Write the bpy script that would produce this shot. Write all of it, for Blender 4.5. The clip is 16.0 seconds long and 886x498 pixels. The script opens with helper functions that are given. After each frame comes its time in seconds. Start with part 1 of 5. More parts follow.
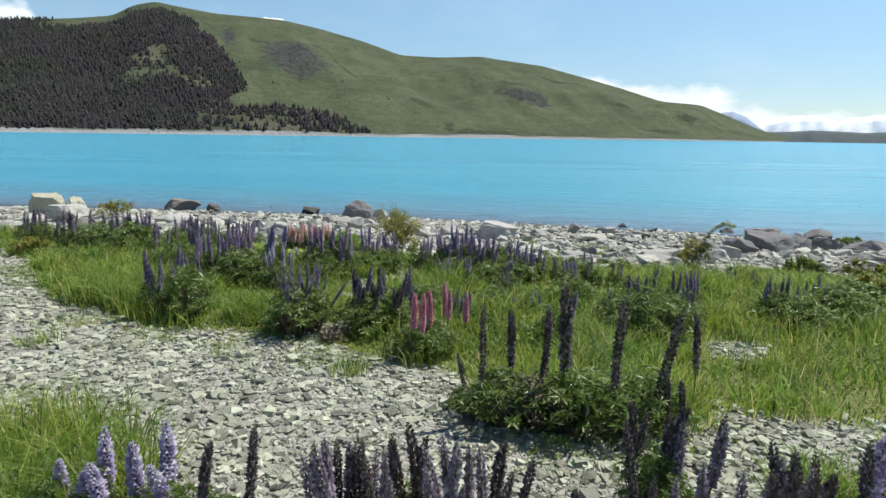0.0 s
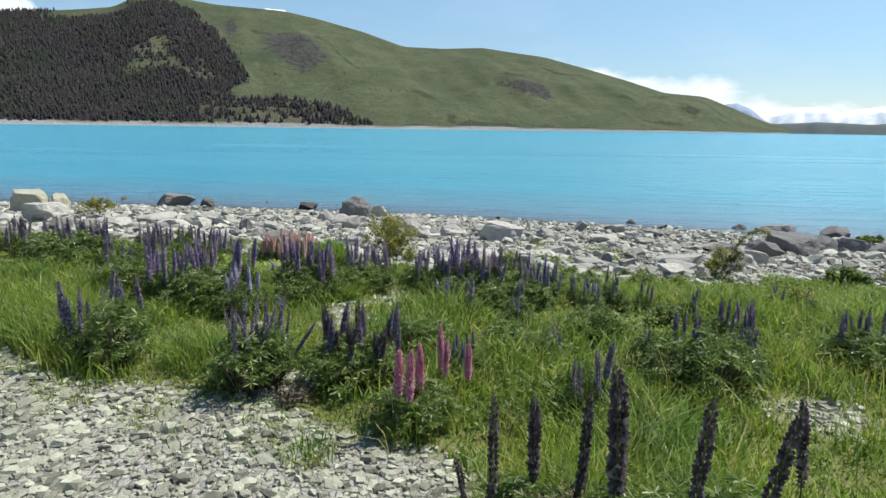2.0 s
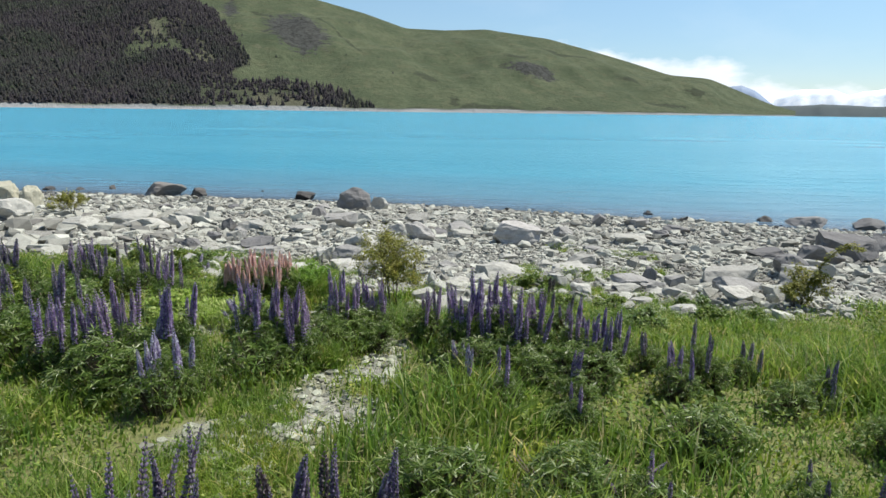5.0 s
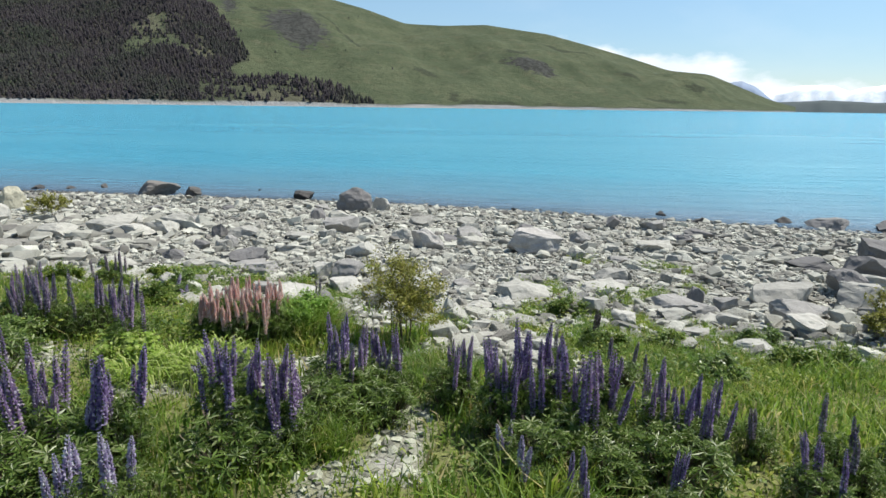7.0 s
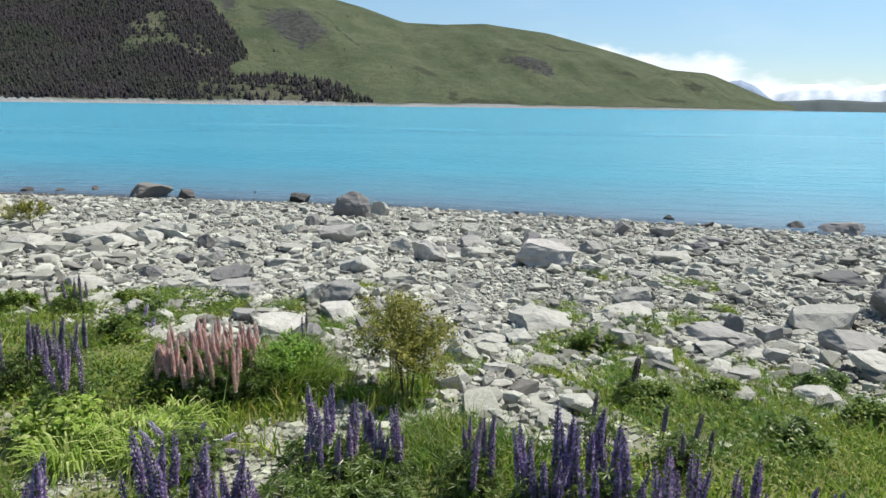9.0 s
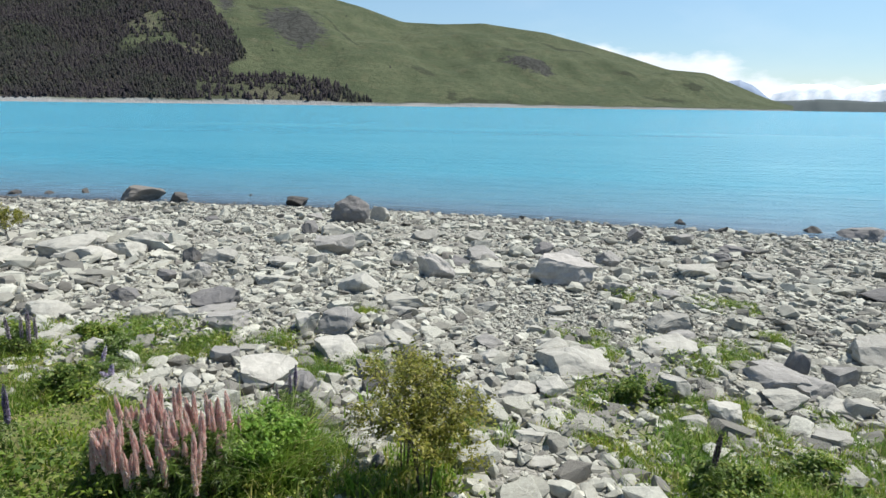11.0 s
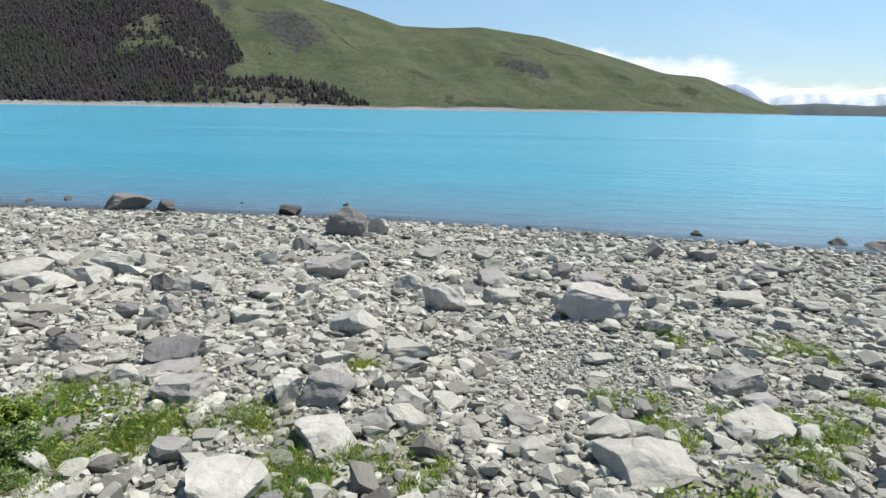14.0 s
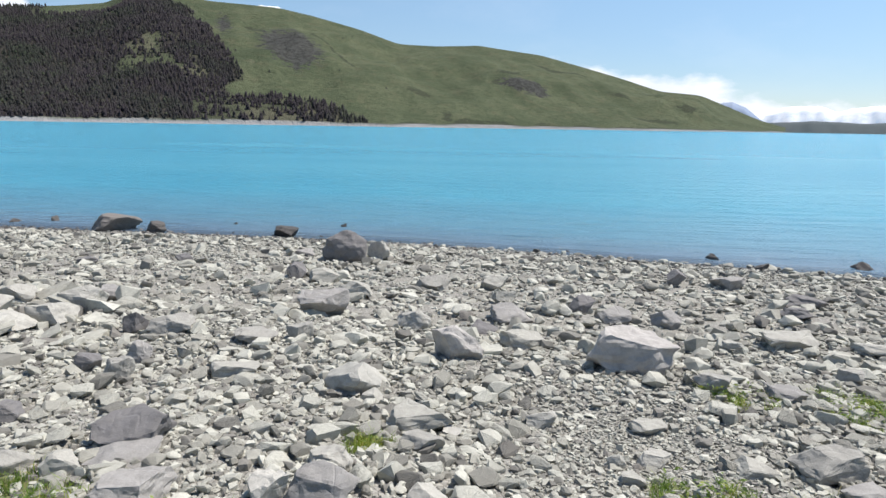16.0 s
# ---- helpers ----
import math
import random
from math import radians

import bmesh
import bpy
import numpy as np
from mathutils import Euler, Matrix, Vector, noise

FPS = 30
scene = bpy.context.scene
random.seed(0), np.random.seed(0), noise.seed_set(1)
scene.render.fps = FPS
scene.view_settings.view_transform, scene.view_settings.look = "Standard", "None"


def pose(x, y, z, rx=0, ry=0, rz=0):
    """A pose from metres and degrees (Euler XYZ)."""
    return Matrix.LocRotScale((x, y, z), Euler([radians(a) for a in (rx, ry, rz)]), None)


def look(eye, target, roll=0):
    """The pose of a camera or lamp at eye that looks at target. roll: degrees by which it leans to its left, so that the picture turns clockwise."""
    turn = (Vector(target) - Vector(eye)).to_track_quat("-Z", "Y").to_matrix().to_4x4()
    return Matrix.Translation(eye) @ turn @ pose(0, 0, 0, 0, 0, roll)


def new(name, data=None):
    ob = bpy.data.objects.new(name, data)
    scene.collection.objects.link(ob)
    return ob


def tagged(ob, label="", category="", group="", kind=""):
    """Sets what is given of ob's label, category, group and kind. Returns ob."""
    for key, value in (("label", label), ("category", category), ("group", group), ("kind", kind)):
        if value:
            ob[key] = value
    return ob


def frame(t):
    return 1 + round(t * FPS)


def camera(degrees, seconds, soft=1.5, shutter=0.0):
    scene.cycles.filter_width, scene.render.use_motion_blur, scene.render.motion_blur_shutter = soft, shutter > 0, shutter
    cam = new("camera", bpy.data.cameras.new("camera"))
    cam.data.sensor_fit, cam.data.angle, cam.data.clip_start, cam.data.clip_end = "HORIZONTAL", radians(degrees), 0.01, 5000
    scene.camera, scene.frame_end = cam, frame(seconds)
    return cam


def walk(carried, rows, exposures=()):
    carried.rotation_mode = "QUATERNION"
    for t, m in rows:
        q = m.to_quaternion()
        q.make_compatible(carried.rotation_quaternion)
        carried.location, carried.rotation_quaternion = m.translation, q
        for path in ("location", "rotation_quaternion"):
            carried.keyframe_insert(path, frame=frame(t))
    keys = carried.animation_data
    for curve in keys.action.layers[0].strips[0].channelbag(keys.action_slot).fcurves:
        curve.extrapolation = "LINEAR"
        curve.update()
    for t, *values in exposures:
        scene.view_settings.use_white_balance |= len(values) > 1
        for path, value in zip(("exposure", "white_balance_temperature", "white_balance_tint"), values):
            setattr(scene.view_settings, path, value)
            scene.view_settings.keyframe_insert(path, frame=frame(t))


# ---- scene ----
cam = camera(71.2, 16.0)
PATH = [
    (0, (0.246, 0.589, 2.324), (0.14, 4.523, 1.604), 0.82),
    (0.5, (0.241, 1.004, 2.339), (0.129, 4.936, 1.613), 0.81),
    (1, (0.236, 1.402, 2.358), (0.122, 5.332, 1.622), 0.81),
    (1.5, (0.251, 1.829, 2.381), (0.133, 5.755, 1.629), 0.81),
    (2, (0.259, 2.246, 2.393), (0.139, 6.17, 1.623), 0.80),
    (2.5, (0.241, 2.712, 2.4), (0.119, 6.63, 1.612), 0.78),
    (3, (0.202, 3.155, 2.438), (0.074, 7.071, 1.632), 0.76),
    (3.5, (0.169, 3.62, 2.462), (0.035, 7.532, 1.638), 0.74),
    (4, (0.118, 4.074, 2.494), (-0.018, 7.982, 1.65), 0.72),
    (6.5, (-0.269, 6.322, 2.532), (-0.399, 10.218, 1.636), 0.76),
    (7, (-0.378, 6.731, 2.539), (-0.508, 10.627, 1.639), 0.76),
    (7.5, (-0.436, 7.114, 2.572), (-0.562, 11.008, 1.666), 0.77),
    (8, (-0.464, 7.447, 2.581), (-0.59, 11.341, 1.673), 0.77),
    (8.5, (-0.492, 7.792, 2.606), (-0.616, 11.684, 1.698), 0.77),
    (9, (-0.536, 8.12, 2.61), (-0.66, 12.014, 1.704), 0.78),
    (11.5, (-0.865, 10.044, 2.654), (-0.979, 13.938, 1.744), 0.80),
    (12, (-0.888, 10.417, 2.658), (-1.0, 14.309, 1.746), 0.80),
    (12.5, (-0.944, 10.83, 2.657), (-1.048, 14.724, 1.749), 0.82),
    (13, (-1.01, 11.176, 2.66), (-1.112, 15.07, 1.752), 0.84),
    (13.5, (-1.09, 11.57, 2.669), (-1.192, 15.468, 1.769), 0.86),
    (14, (-1.175, 11.945, 2.665), (-1.273, 15.843, 1.779), 0.88),
    (14.5, (-1.255, 12.376, 2.663), (-1.351, 16.28, 1.797), 0.90),
    (15, (-1.361, 12.79, 2.668), (-1.455, 16.7, 1.824), 0.92),
    (15.5, (-1.444, 13.277, 2.681), (-1.536, 17.193, 1.861), 0.93),
    (16, (-1.51, 13.721, 2.677), (-1.598, 17.643, 1.895), 0.95),
]
walk(cam, [(t, look(eye, target, roll)) for t, eye, target, roll in PATH], [(0, 0.35, 6400, 9), (12.5, 0.35, 6400, 9), (16, 0.33, 6380, 14)])

# ---- daylight ----
SUN_EL, SUN_AZ = radians(60), radians(64)      # azimuth clockwise from the way ahead (+y)
WATER_Z = -4.3

world = bpy.data.worlds.new("sky")
scene.world = world
world.use_nodes = True
wt = world.node_tree
wt.nodes.clear()


def wn(kind, **kw):
    n = wt.nodes.new(kind)
    for k, v in kw.items():
        n.inputs[k].default_value = v
    return n


def wmath(op, a, b=None, clamp=False):
    n = wt.nodes.new("ShaderNodeMath")
    n.operation, n.use_clamp = op, clamp
    for i, v in enumerate((a, b)):
        if v is None:
            continue
        if isinstance(v, (int, float)):
            n.inputs[i].default_value = v
        else:
            wt.links.new(v, n.inputs[i])
    return n.outputs[0]


sky = wt.nodes.new("ShaderNodeTexSky")
sky.sky_type, sky.sun_disc = "NISHITA", False
sky.sun_elevation, sky.sun_rotation = SUN_EL, SUN_AZ
sky.altitude, sky.air_density, sky.dust_density, sky.ozone_density = 300, 1.0, 0.0, 1.2
coord = wt.nodes.new("ShaderNodeTexCoord")
sep = wt.nodes.new("ShaderNodeSeparateXYZ")
wt.links.new(coord.outputs["Generated"], sep.inputs[0])
az = wmath("ARCTAN2", sep.outputs[0], sep.outputs[1])
el = wmath("ARCSINE", sep.outputs[2])
# cloud bank low over the far end of the lake: its top by azimuth
ramp = wt.nodes.new("ShaderNodeValToRGB")
wt.links.new(wmath("ADD", wmath("MULTIPLY", az, 0.5), 0.5), ramp.inputs[0])
cr = ramp.color_ramp
TOPS = ((0.0, 0.05), (0.16, 0.168), (0.2, 0.166), (0.214, 0.11), (0.40, 0.10), (0.46, 0.115), (0.60, 0.095), (0.685, 0.075), (0.715, 0.052), (0.75, 0.035), (0.80, 0.05), (1.0, 0.06))
while len(cr.elements) < len(TOPS):
    cr.elements.new(0.5)
for e, (p, v) in zip(cr.elements, TOPS):
    e.position, e.color = p, (v, v, v, 1)
stretch = wn("ShaderNodeMapping")
stretch.inputs["Scale"].default_value = (1.0, 1.0, 2.2)
wt.links.new(coord.outputs["Generated"], stretch.inputs[0])
puff = wn("ShaderNodeTexNoise", Scale=16.0, Detail=7.0, Roughness=0.55)
wt.links.new(stretch.outputs[0], puff.inputs["Vector"])
edge = wmath("ADD", wmath("SUBTRACT", ramp.outputs[0], el), wmath("MULTIPLY", wmath("SUBTRACT", puff.outputs[0], 0.5), 0.07))
cover = wmath("MULTIPLY", edge, 60.0, True)
wisp = wn("ShaderNodeTexNoise", Scale=3.0, Detail=6.0, Roughness=0.6)
wt.links.new(stretch.outputs[0], wisp.inputs["Vector"])
thin = wmath("MULTIPLY", wmath("SUBTRACT", wisp.outputs[0], 0.5), 0.5, True)
cover = wmath("MAXIMUM", wmath("MULTIPLY", cover, 0.93), thin)
bright = wn("ShaderNodeTexNoise", Scale=22.0, Detail=5.0)
wt.links.new(stretch.outputs[0], bright.inputs["Vector"])
cloud = wt.nodes.new("ShaderNodeMix")
cloud.data_type = "RGBA"
cloud.inputs[6].default_value, cloud.inputs[7].default_value = (7.7, 8.5, 9.3, 1), (10.5, 10.8, 11.0, 1)
wt.links.new(bright.outputs[0], cloud.inputs[0])
clear = wt.nodes.new("ShaderNodeMix")      # the clear, slightly cyan blue of dry mountain air
clear.data_type, clear.blend_type = "RGBA", "MULTIPLY"
clear.inputs[0].default_value = 1.0
tone = wt.nodes.new("ShaderNodeValToRGB")   # a pale, even sky: bluer at the horizon, lighter just above it
wt.links.new(wmath("MULTIPLY", el, 2.0, True), tone.inputs[0])
while len(tone.color_ramp.elements) < 4:
    tone.color_ramp.elements.new(0.5)
for e, (p, c) in zip(tone.color_ramp.elements, ((0.0, (0.76, 0.83, 1.0)), (0.16, (0.86, 0.95, 1.04)), (0.42, (1.15, 1.24, 1.20)), (1.0, (0.92, 1.03, 1.06)))):
    e.position, e.color = p, (*c, 1)
wt.links.new(tone.outputs[0], clear.inputs[7])
wt.links.new(sky.outputs[0], clear.inputs[6])
mix = wt.nodes.new("ShaderNodeMix")
mix.data_type = "RGBA"
wt.links.new(cover, mix.inputs[0])
wt.links.new(clear.outputs[2], mix.inputs[6])
wt.links.new(cloud.outputs[2], mix.inputs[7])
bg = wn("ShaderNodeBackground", Strength=0.088)
wo = wt.nodes.new("ShaderNodeOutputWorld")
wt.links.new(mix.outputs[2], bg.inputs[0])
wt.links.new(bg.outputs[0], wo.inputs[0])

sun = new("sun", bpy.data.lights.new("sun", "SUN"))
sun.data.energy, sun.data.angle, sun.data.color = 4.9, radians(0.53), (1.0, 0.95, 0.86)
toward = Vector((math.sin(SUN_AZ) * math.cos(SUN_EL), math.cos(SUN_AZ) * math.cos(SUN_EL), math.sin(SUN_EL)))
sun.matrix_world = look(toward * 50, (0, 0, 0))


# ---- materials ----
class Mat:
    """A small builder of node materials."""

    def __init__(self, name, rough=0.8, spec=0.3):
        self.m = bpy.data.materials.new(name)
        self.m.use_nodes = True
        self.t = self.m.node_tree
        self.b = self.t.nodes["Principled BSDF"]
        self.b.inputs["Roughness"].default_value = rough
        self.b.inputs["Specular IOR Level"].default_value = spec
        self.co = self.t.nodes.new("ShaderNodeTexCoord").outputs["Object"]
        self.geo = self.t.nodes.new("ShaderNodeNewGeometry")
        self.pos = self.geo.outputs["Position"]
        self.island = self.geo.outputs["Random Per Island"]
        self.obrand = self.t.nodes.new("ShaderNodeObjectInfo").outputs["Random"]

    def link(self, a, b):
        self.t.links.new(a, b)

    def set(self, key, v):
        self.link(v, self.b.inputs[key])
        return self

    def noise(self, scale, detail=4.0, rough=0.55, at=None, out=0):
        n = self.t.nodes.new("ShaderNodeTexNoise")
        n.inputs["Scale"].default_value, n.inputs["Detail"].default_value, n.inputs["Roughness"].default_value = scale, detail, rough
        self.link(at or self.co, n.inputs["Vector"])
        return n.outputs[out]

    def voronoi(self, scale, feature="F1", out="Distance", at=None):
        n = self.t.nodes.new("ShaderNodeTexVoronoi")
        n.feature = feature
        n.inputs["Scale"].default_value = scale
        self.link(at or self.co, n.inputs["Vector"])
        return n.outputs[out]

    def stretch(self, v, at=None):
        n = self.t.nodes.new("ShaderNodeMapping")
        n.inputs["Scale"].default_value = v
        self.link(at or self.co, n.inputs["Vector"])
        return n.outputs[0]

    def ramp(self, fac, stops):
        n = self.t.nodes.new("ShaderNodeValToRGB")
        while len(n.color_ramp.elements) < len(stops):
            n.color_ramp.elements.new(0.5)
        for e, (p, c) in zip(n.color_ramp.elements, stops):
            e.position = p
            e.color = (*c, 1) if isinstance(c, tuple) else (c, c, c, 1)
        self.link(fac, n.inputs[0])
        return n.outputs[0]

    def mix(self, fac, a, b, mode="MIX"):
        n = self.t.nodes.new("ShaderNodeMix")
        n.data_type, n.blend_type = "RGBA", mode
        for k, v in ((0, fac), (6, a), (7, b)):
            if isinstance(v, tuple):
                n.inputs[k].default_value = (*v, 1)
            elif isinstance(v, (int, float)):
                n.inputs[k].default_value = v
            else:
                self.link(v, n.inputs[k])
        return n.outputs[2]

    def math(self, op, a, b=0.0, clamp=False):
        n = self.t.nodes.new("ShaderNodeMath")
        n.operation, n.use_clamp = op, clamp
        for i, v in enumerate((a, b)):
            if isinstance(v, (int, float)):
                n.inputs[i].default_value = v
            else:
                self.link(v, n.inputs[i])
        return n.outputs[0]

    def attr(self, name):
        n = self.t.nodes.new("ShaderNodeAttribute")
        n.attribute_name = name
        return n.outputs["Fac"]

    def bump(self, height, strength=0.4, dist=0.02):
        n = self.t.nodes.new("ShaderNodeBump")
        n.inputs["Strength"].default_value, n.inputs["Distance"].default_value = strength, dist
        self.link(height, n.inputs["Height"])
        self.link(n.outputs[0], self.b.inputs["Normal"])
        return self

    def colour(self, c):
        return self.set("Base Color", c)


def stone_material(name, per_object, tones):
    m = Mat(name, 0.85, 0.25)
    base = m.ramp(m.obrand if per_object else m.island, tones)
    blotch = m.noise(5.0, 5.0, 0.65)
    base = m.mix(m.math("MULTIPLY", m.ramp(blotch, ((0.42, 0.0), (0.68, 1.0))), 0.35), base, (0.20, 0.19, 0.165))
    speck = m.noise(60.0, 3.0, 0.7)
    base = m.mix(0.35, base, m.ramp(speck, ((0.3, 0.55), (0.7, 1.15))), "MULTIPLY")
    veins = m.noise(1.0, 6.0, 0.6, m.stretch((9.0, 2.0, 14.0)))
    base = m.mix(0.3, base, m.ramp(veins, ((0.35, 0.62), (0.6, 1.0))), "MULTIPLY")
    crack = m.noise(1.1, 1.0, 0.5, m.stretch((1.0, 0.6, 1.5)))
    line = m.ramp(m.math("ABSOLUTE", m.math("SUBTRACT", crack, 0.5)), ((0.0, 0.0), (0.007, 1.0)))
    line = m.math("MAXIMUM", line, m.ramp(m.noise(0.9, 2.0, 0.5), ((0.46, 0.0), (0.54, 1.0))))
    m.colour(base)
    height = m.math("ADD", m.math("MULTIPLY", blotch, 0.9), m.math("MULTIPLY", speck, 0.25))
    m.bump(m.math("ADD", height, m.math("MULTIPLY", line, 0.25)), 0.7, 0.035)
    return m.m


PALE = ((0.0, (0.15, 0.142, 0.132)), (0.22, (0.33, 0.317, 0.28)), (0.5, (0.47, 0.457, 0.405)), (0.76, (0.60, 0.585, 0.52)), (0.9, (0.40, 0.385, 0.34)), (1.0, (0.20, 0.185, 0.17)))
PALE = tuple((p, (r * 0.985, g * 1.0, b * 0.965)) for p, (r, g, b) in PALE)
M_STONES = stone_material("loose_stone", False, PALE)
GRAVEL = tuple((p, (r * 0.88, g * 0.91, bl * 0.82)) for p, (r, g, bl) in PALE)
M_GRAVEL = stone_material("flat_gravel", False, GRAVEL)
M_GRAVEL_PIECE = stone_material("single_gravel_stone", True, GRAVEL)
M_STONE = stone_material("single_stone", True, PALE)
M_WET = stone_material("wet_stone", False, ((0.0, (0.045, 0.043, 0.042)), (0.5, (0.10, 0.096, 0.092)), (0.85, (0.19, 0.182, 0.17)), (1.0, (0.32, 0.305, 0.28))))
M_BOULDER = stone_material("boulder_rock", True, ((0.0, (0.41, 0.40, 0.35)), (0.5, (0.48, 0.465, 0.41)), (1.0, (0.345, 0.335, 0.30))))
M_DARK_ROCK = stone_material("dark_boulder_rock", True, ((0.0, (0.07, 0.066, 0.064)), (1.0, (0.115, 0.108, 0.10))))
M_GREY_ROCK = stone_material("grey_boulder_rock", True, ((0.0, (0.28, 0.272, 0.255)), (1.0, (0.37, 0.355, 0.33))))
M_DUSK_ROCK = stone_material("dusky_boulder_rock", True, ((0.0, (0.17, 0.164, 0.162)), (1.0, (0.25, 0.24, 0.232))))
M_WARM_ROCK = stone_material("warm_boulder_rock", True, ((0.0, (0.44, 0.415, 0.385)), (1.0, (0.50, 0.475, 0.44))))
M_WHITE_ROCK = stone_material("pale_boulder_rock", True, ((0.0, (0.46, 0.45, 0.40)), (1.0, (0.53, 0.51, 0.455))))

M_BROWN_ROCK = stone_material("brown_boulder_rock", True, ((0.0, (0.16, 0.148, 0.135)), (1.0, (0.21, 0.192, 0.172))))
M_TAN_ROCK = stone_material("tan_block_rock", True, ((0.0, (0.46, 0.44, 0.33)), (1.0, (0.50, 0.47, 0.36))))


def ground_material():
    m = Mat("gravel_ground", 0.95, 0.15)
    wob = m.mix(0.06, m.pos, m.noise(3.0, 2.0, 0.5, m.pos, 1), "ADD")
    cell = m.voronoi(13.0, "F1", "Color", wob)
    gap = m.voronoi(13.0, "DISTANCE_TO_EDGE", "Distance", wob)
    fine = m.voronoi(38.0, "F1", "Color", wob)
    tone = m.ramp(cell, ((0.0, (0.15, 0.143, 0.125)), (0.4, (0.27, 0.262, 0.235)), (1.0, (0.40, 0.39, 0.35))))
    tone = m.mix(0.4, tone, m.ramp(fine, ((0.0, (0.18, 0.17, 0.15)), (1.0, (0.5, 0.49, 0.45)))))
    tone = m.mix(m.ramp(gap, ((0.0, 0.5), (0.06, 0.0))), tone, (0.10, 0.09, 0.075))
    patch = m.noise(0.7, 5.0, 0.6, m.pos)
    tone = m.mix(m.math("MULTIPLY", m.ramp(patch, ((0.4, 0.0), (0.7, 1.0))), 0.35), tone, (0.30, 0.28, 0.21))
    soil = m.mix(m.noise(9.0, 5.0, 0.6, m.pos), (0.08, 0.095, 0.03), (0.19, 0.18, 0.085))
    thatch = m.noise(30.0, 4.0, 0.7, m.stretch((1.0, 0.4, 1.0), m.pos))
    soil = m.mix(m.ramp(thatch, ((0.42, 0.0), (0.62, 0.8))), soil, (0.20, 0.22, 0.075))
    veg = m.math("MULTIPLY", m.attr("veg"), m.math("ADD", 0.7, m.noise(4.0, 4.0, 0.6, m.pos)), True)
    tone = m.mix(veg, tone, soil)
    tone = m.mix(m.math("MULTIPLY", m.attr("wet"), 0.7), tone, (0.14, 0.135, 0.125))
    m.colour(tone)
    m.bump(m.math("ADD", m.math("MULTIPLY", m.math("MINIMUM", gap, 0.15), m.math("SUBTRACT", 1.0, veg)), m.math("ADD", m.math("MULTIPLY", m.noise(45.0, 3.0, 0.6, m.pos), 0.08), m.math("MULTIPLY", m.math("MULTIPLY", thatch, veg), 0.25))), 0.8, 0.12)
    return m.m


def water_material():
    m = Mat("turquoise_water", 0.2, 0.22)
    m.b.inputs["IOR"].default_value = 1.33
    streak = m.noise(0.02, 4.0, 0.6, m.stretch((0.35, 1.6, 1.0), m.pos))
    deep = m.mix(m.ramp(streak, ((0.38, 0.0), (0.66, 1.0))), (0.078, 0.335, 0.470), (0.098, 0.372, 0.505))
    shallow = m.attr("depth")                       # 0 at the shore, 1 where the milky water hides the bed
    base = m.mix(m.ramp(shallow, ((0.0, 0.0), (0.3, 0.5), (1.0, 1.0))), (0.15, 0.20, 0.27), deep)
    m.colour(base)
    swell = m.noise(1.0, 3.0, 0.5, m.stretch((0.10, 0.42, 1.0), m.pos))
    ripple = m.noise(1.6, 4.0, 0.55, m.stretch((0.2, 0.9, 1.0), m.pos))
    chop = m.noise(7.0, 3.0, 0.5, m.stretch((0.5, 1.2, 1.0), m.pos))
    gust = m.ramp(m.noise(0.012, 3.0, 0.5, m.stretch((0.5, 1.5, 1.0), m.pos)), ((0.35, 0.85), (0.65, 1.0)))
    high = m.math("ADD", m.math("ADD", m.math("MULTIPLY", swell, 1.6), m.math("MULTIPLY", ripple, 0.7)), m.math("MULTIPLY", chop, 0.18))
    m.bump(m.math("MULTIPLY", high, gust), 1.0, 1.0)
    clear = m.t.nodes.new("ShaderNodeBsdfTransparent")
    clear.inputs[0].default_value = (0.62, 0.85, 0.88, 1)
    both = m.t.nodes.new("ShaderNodeMixShader")
    m.link(m.ramp(shallow, ((0.0, 0.45), (0.10, 1.0))), both.inputs[0])
    m.link(clear.outputs[0], both.inputs[1])
    m.link(m.b.outputs[0], both.inputs[2])
    m.link(both.outputs[0], m.t.nodes["Material Output"].inputs[0])
    return m.m


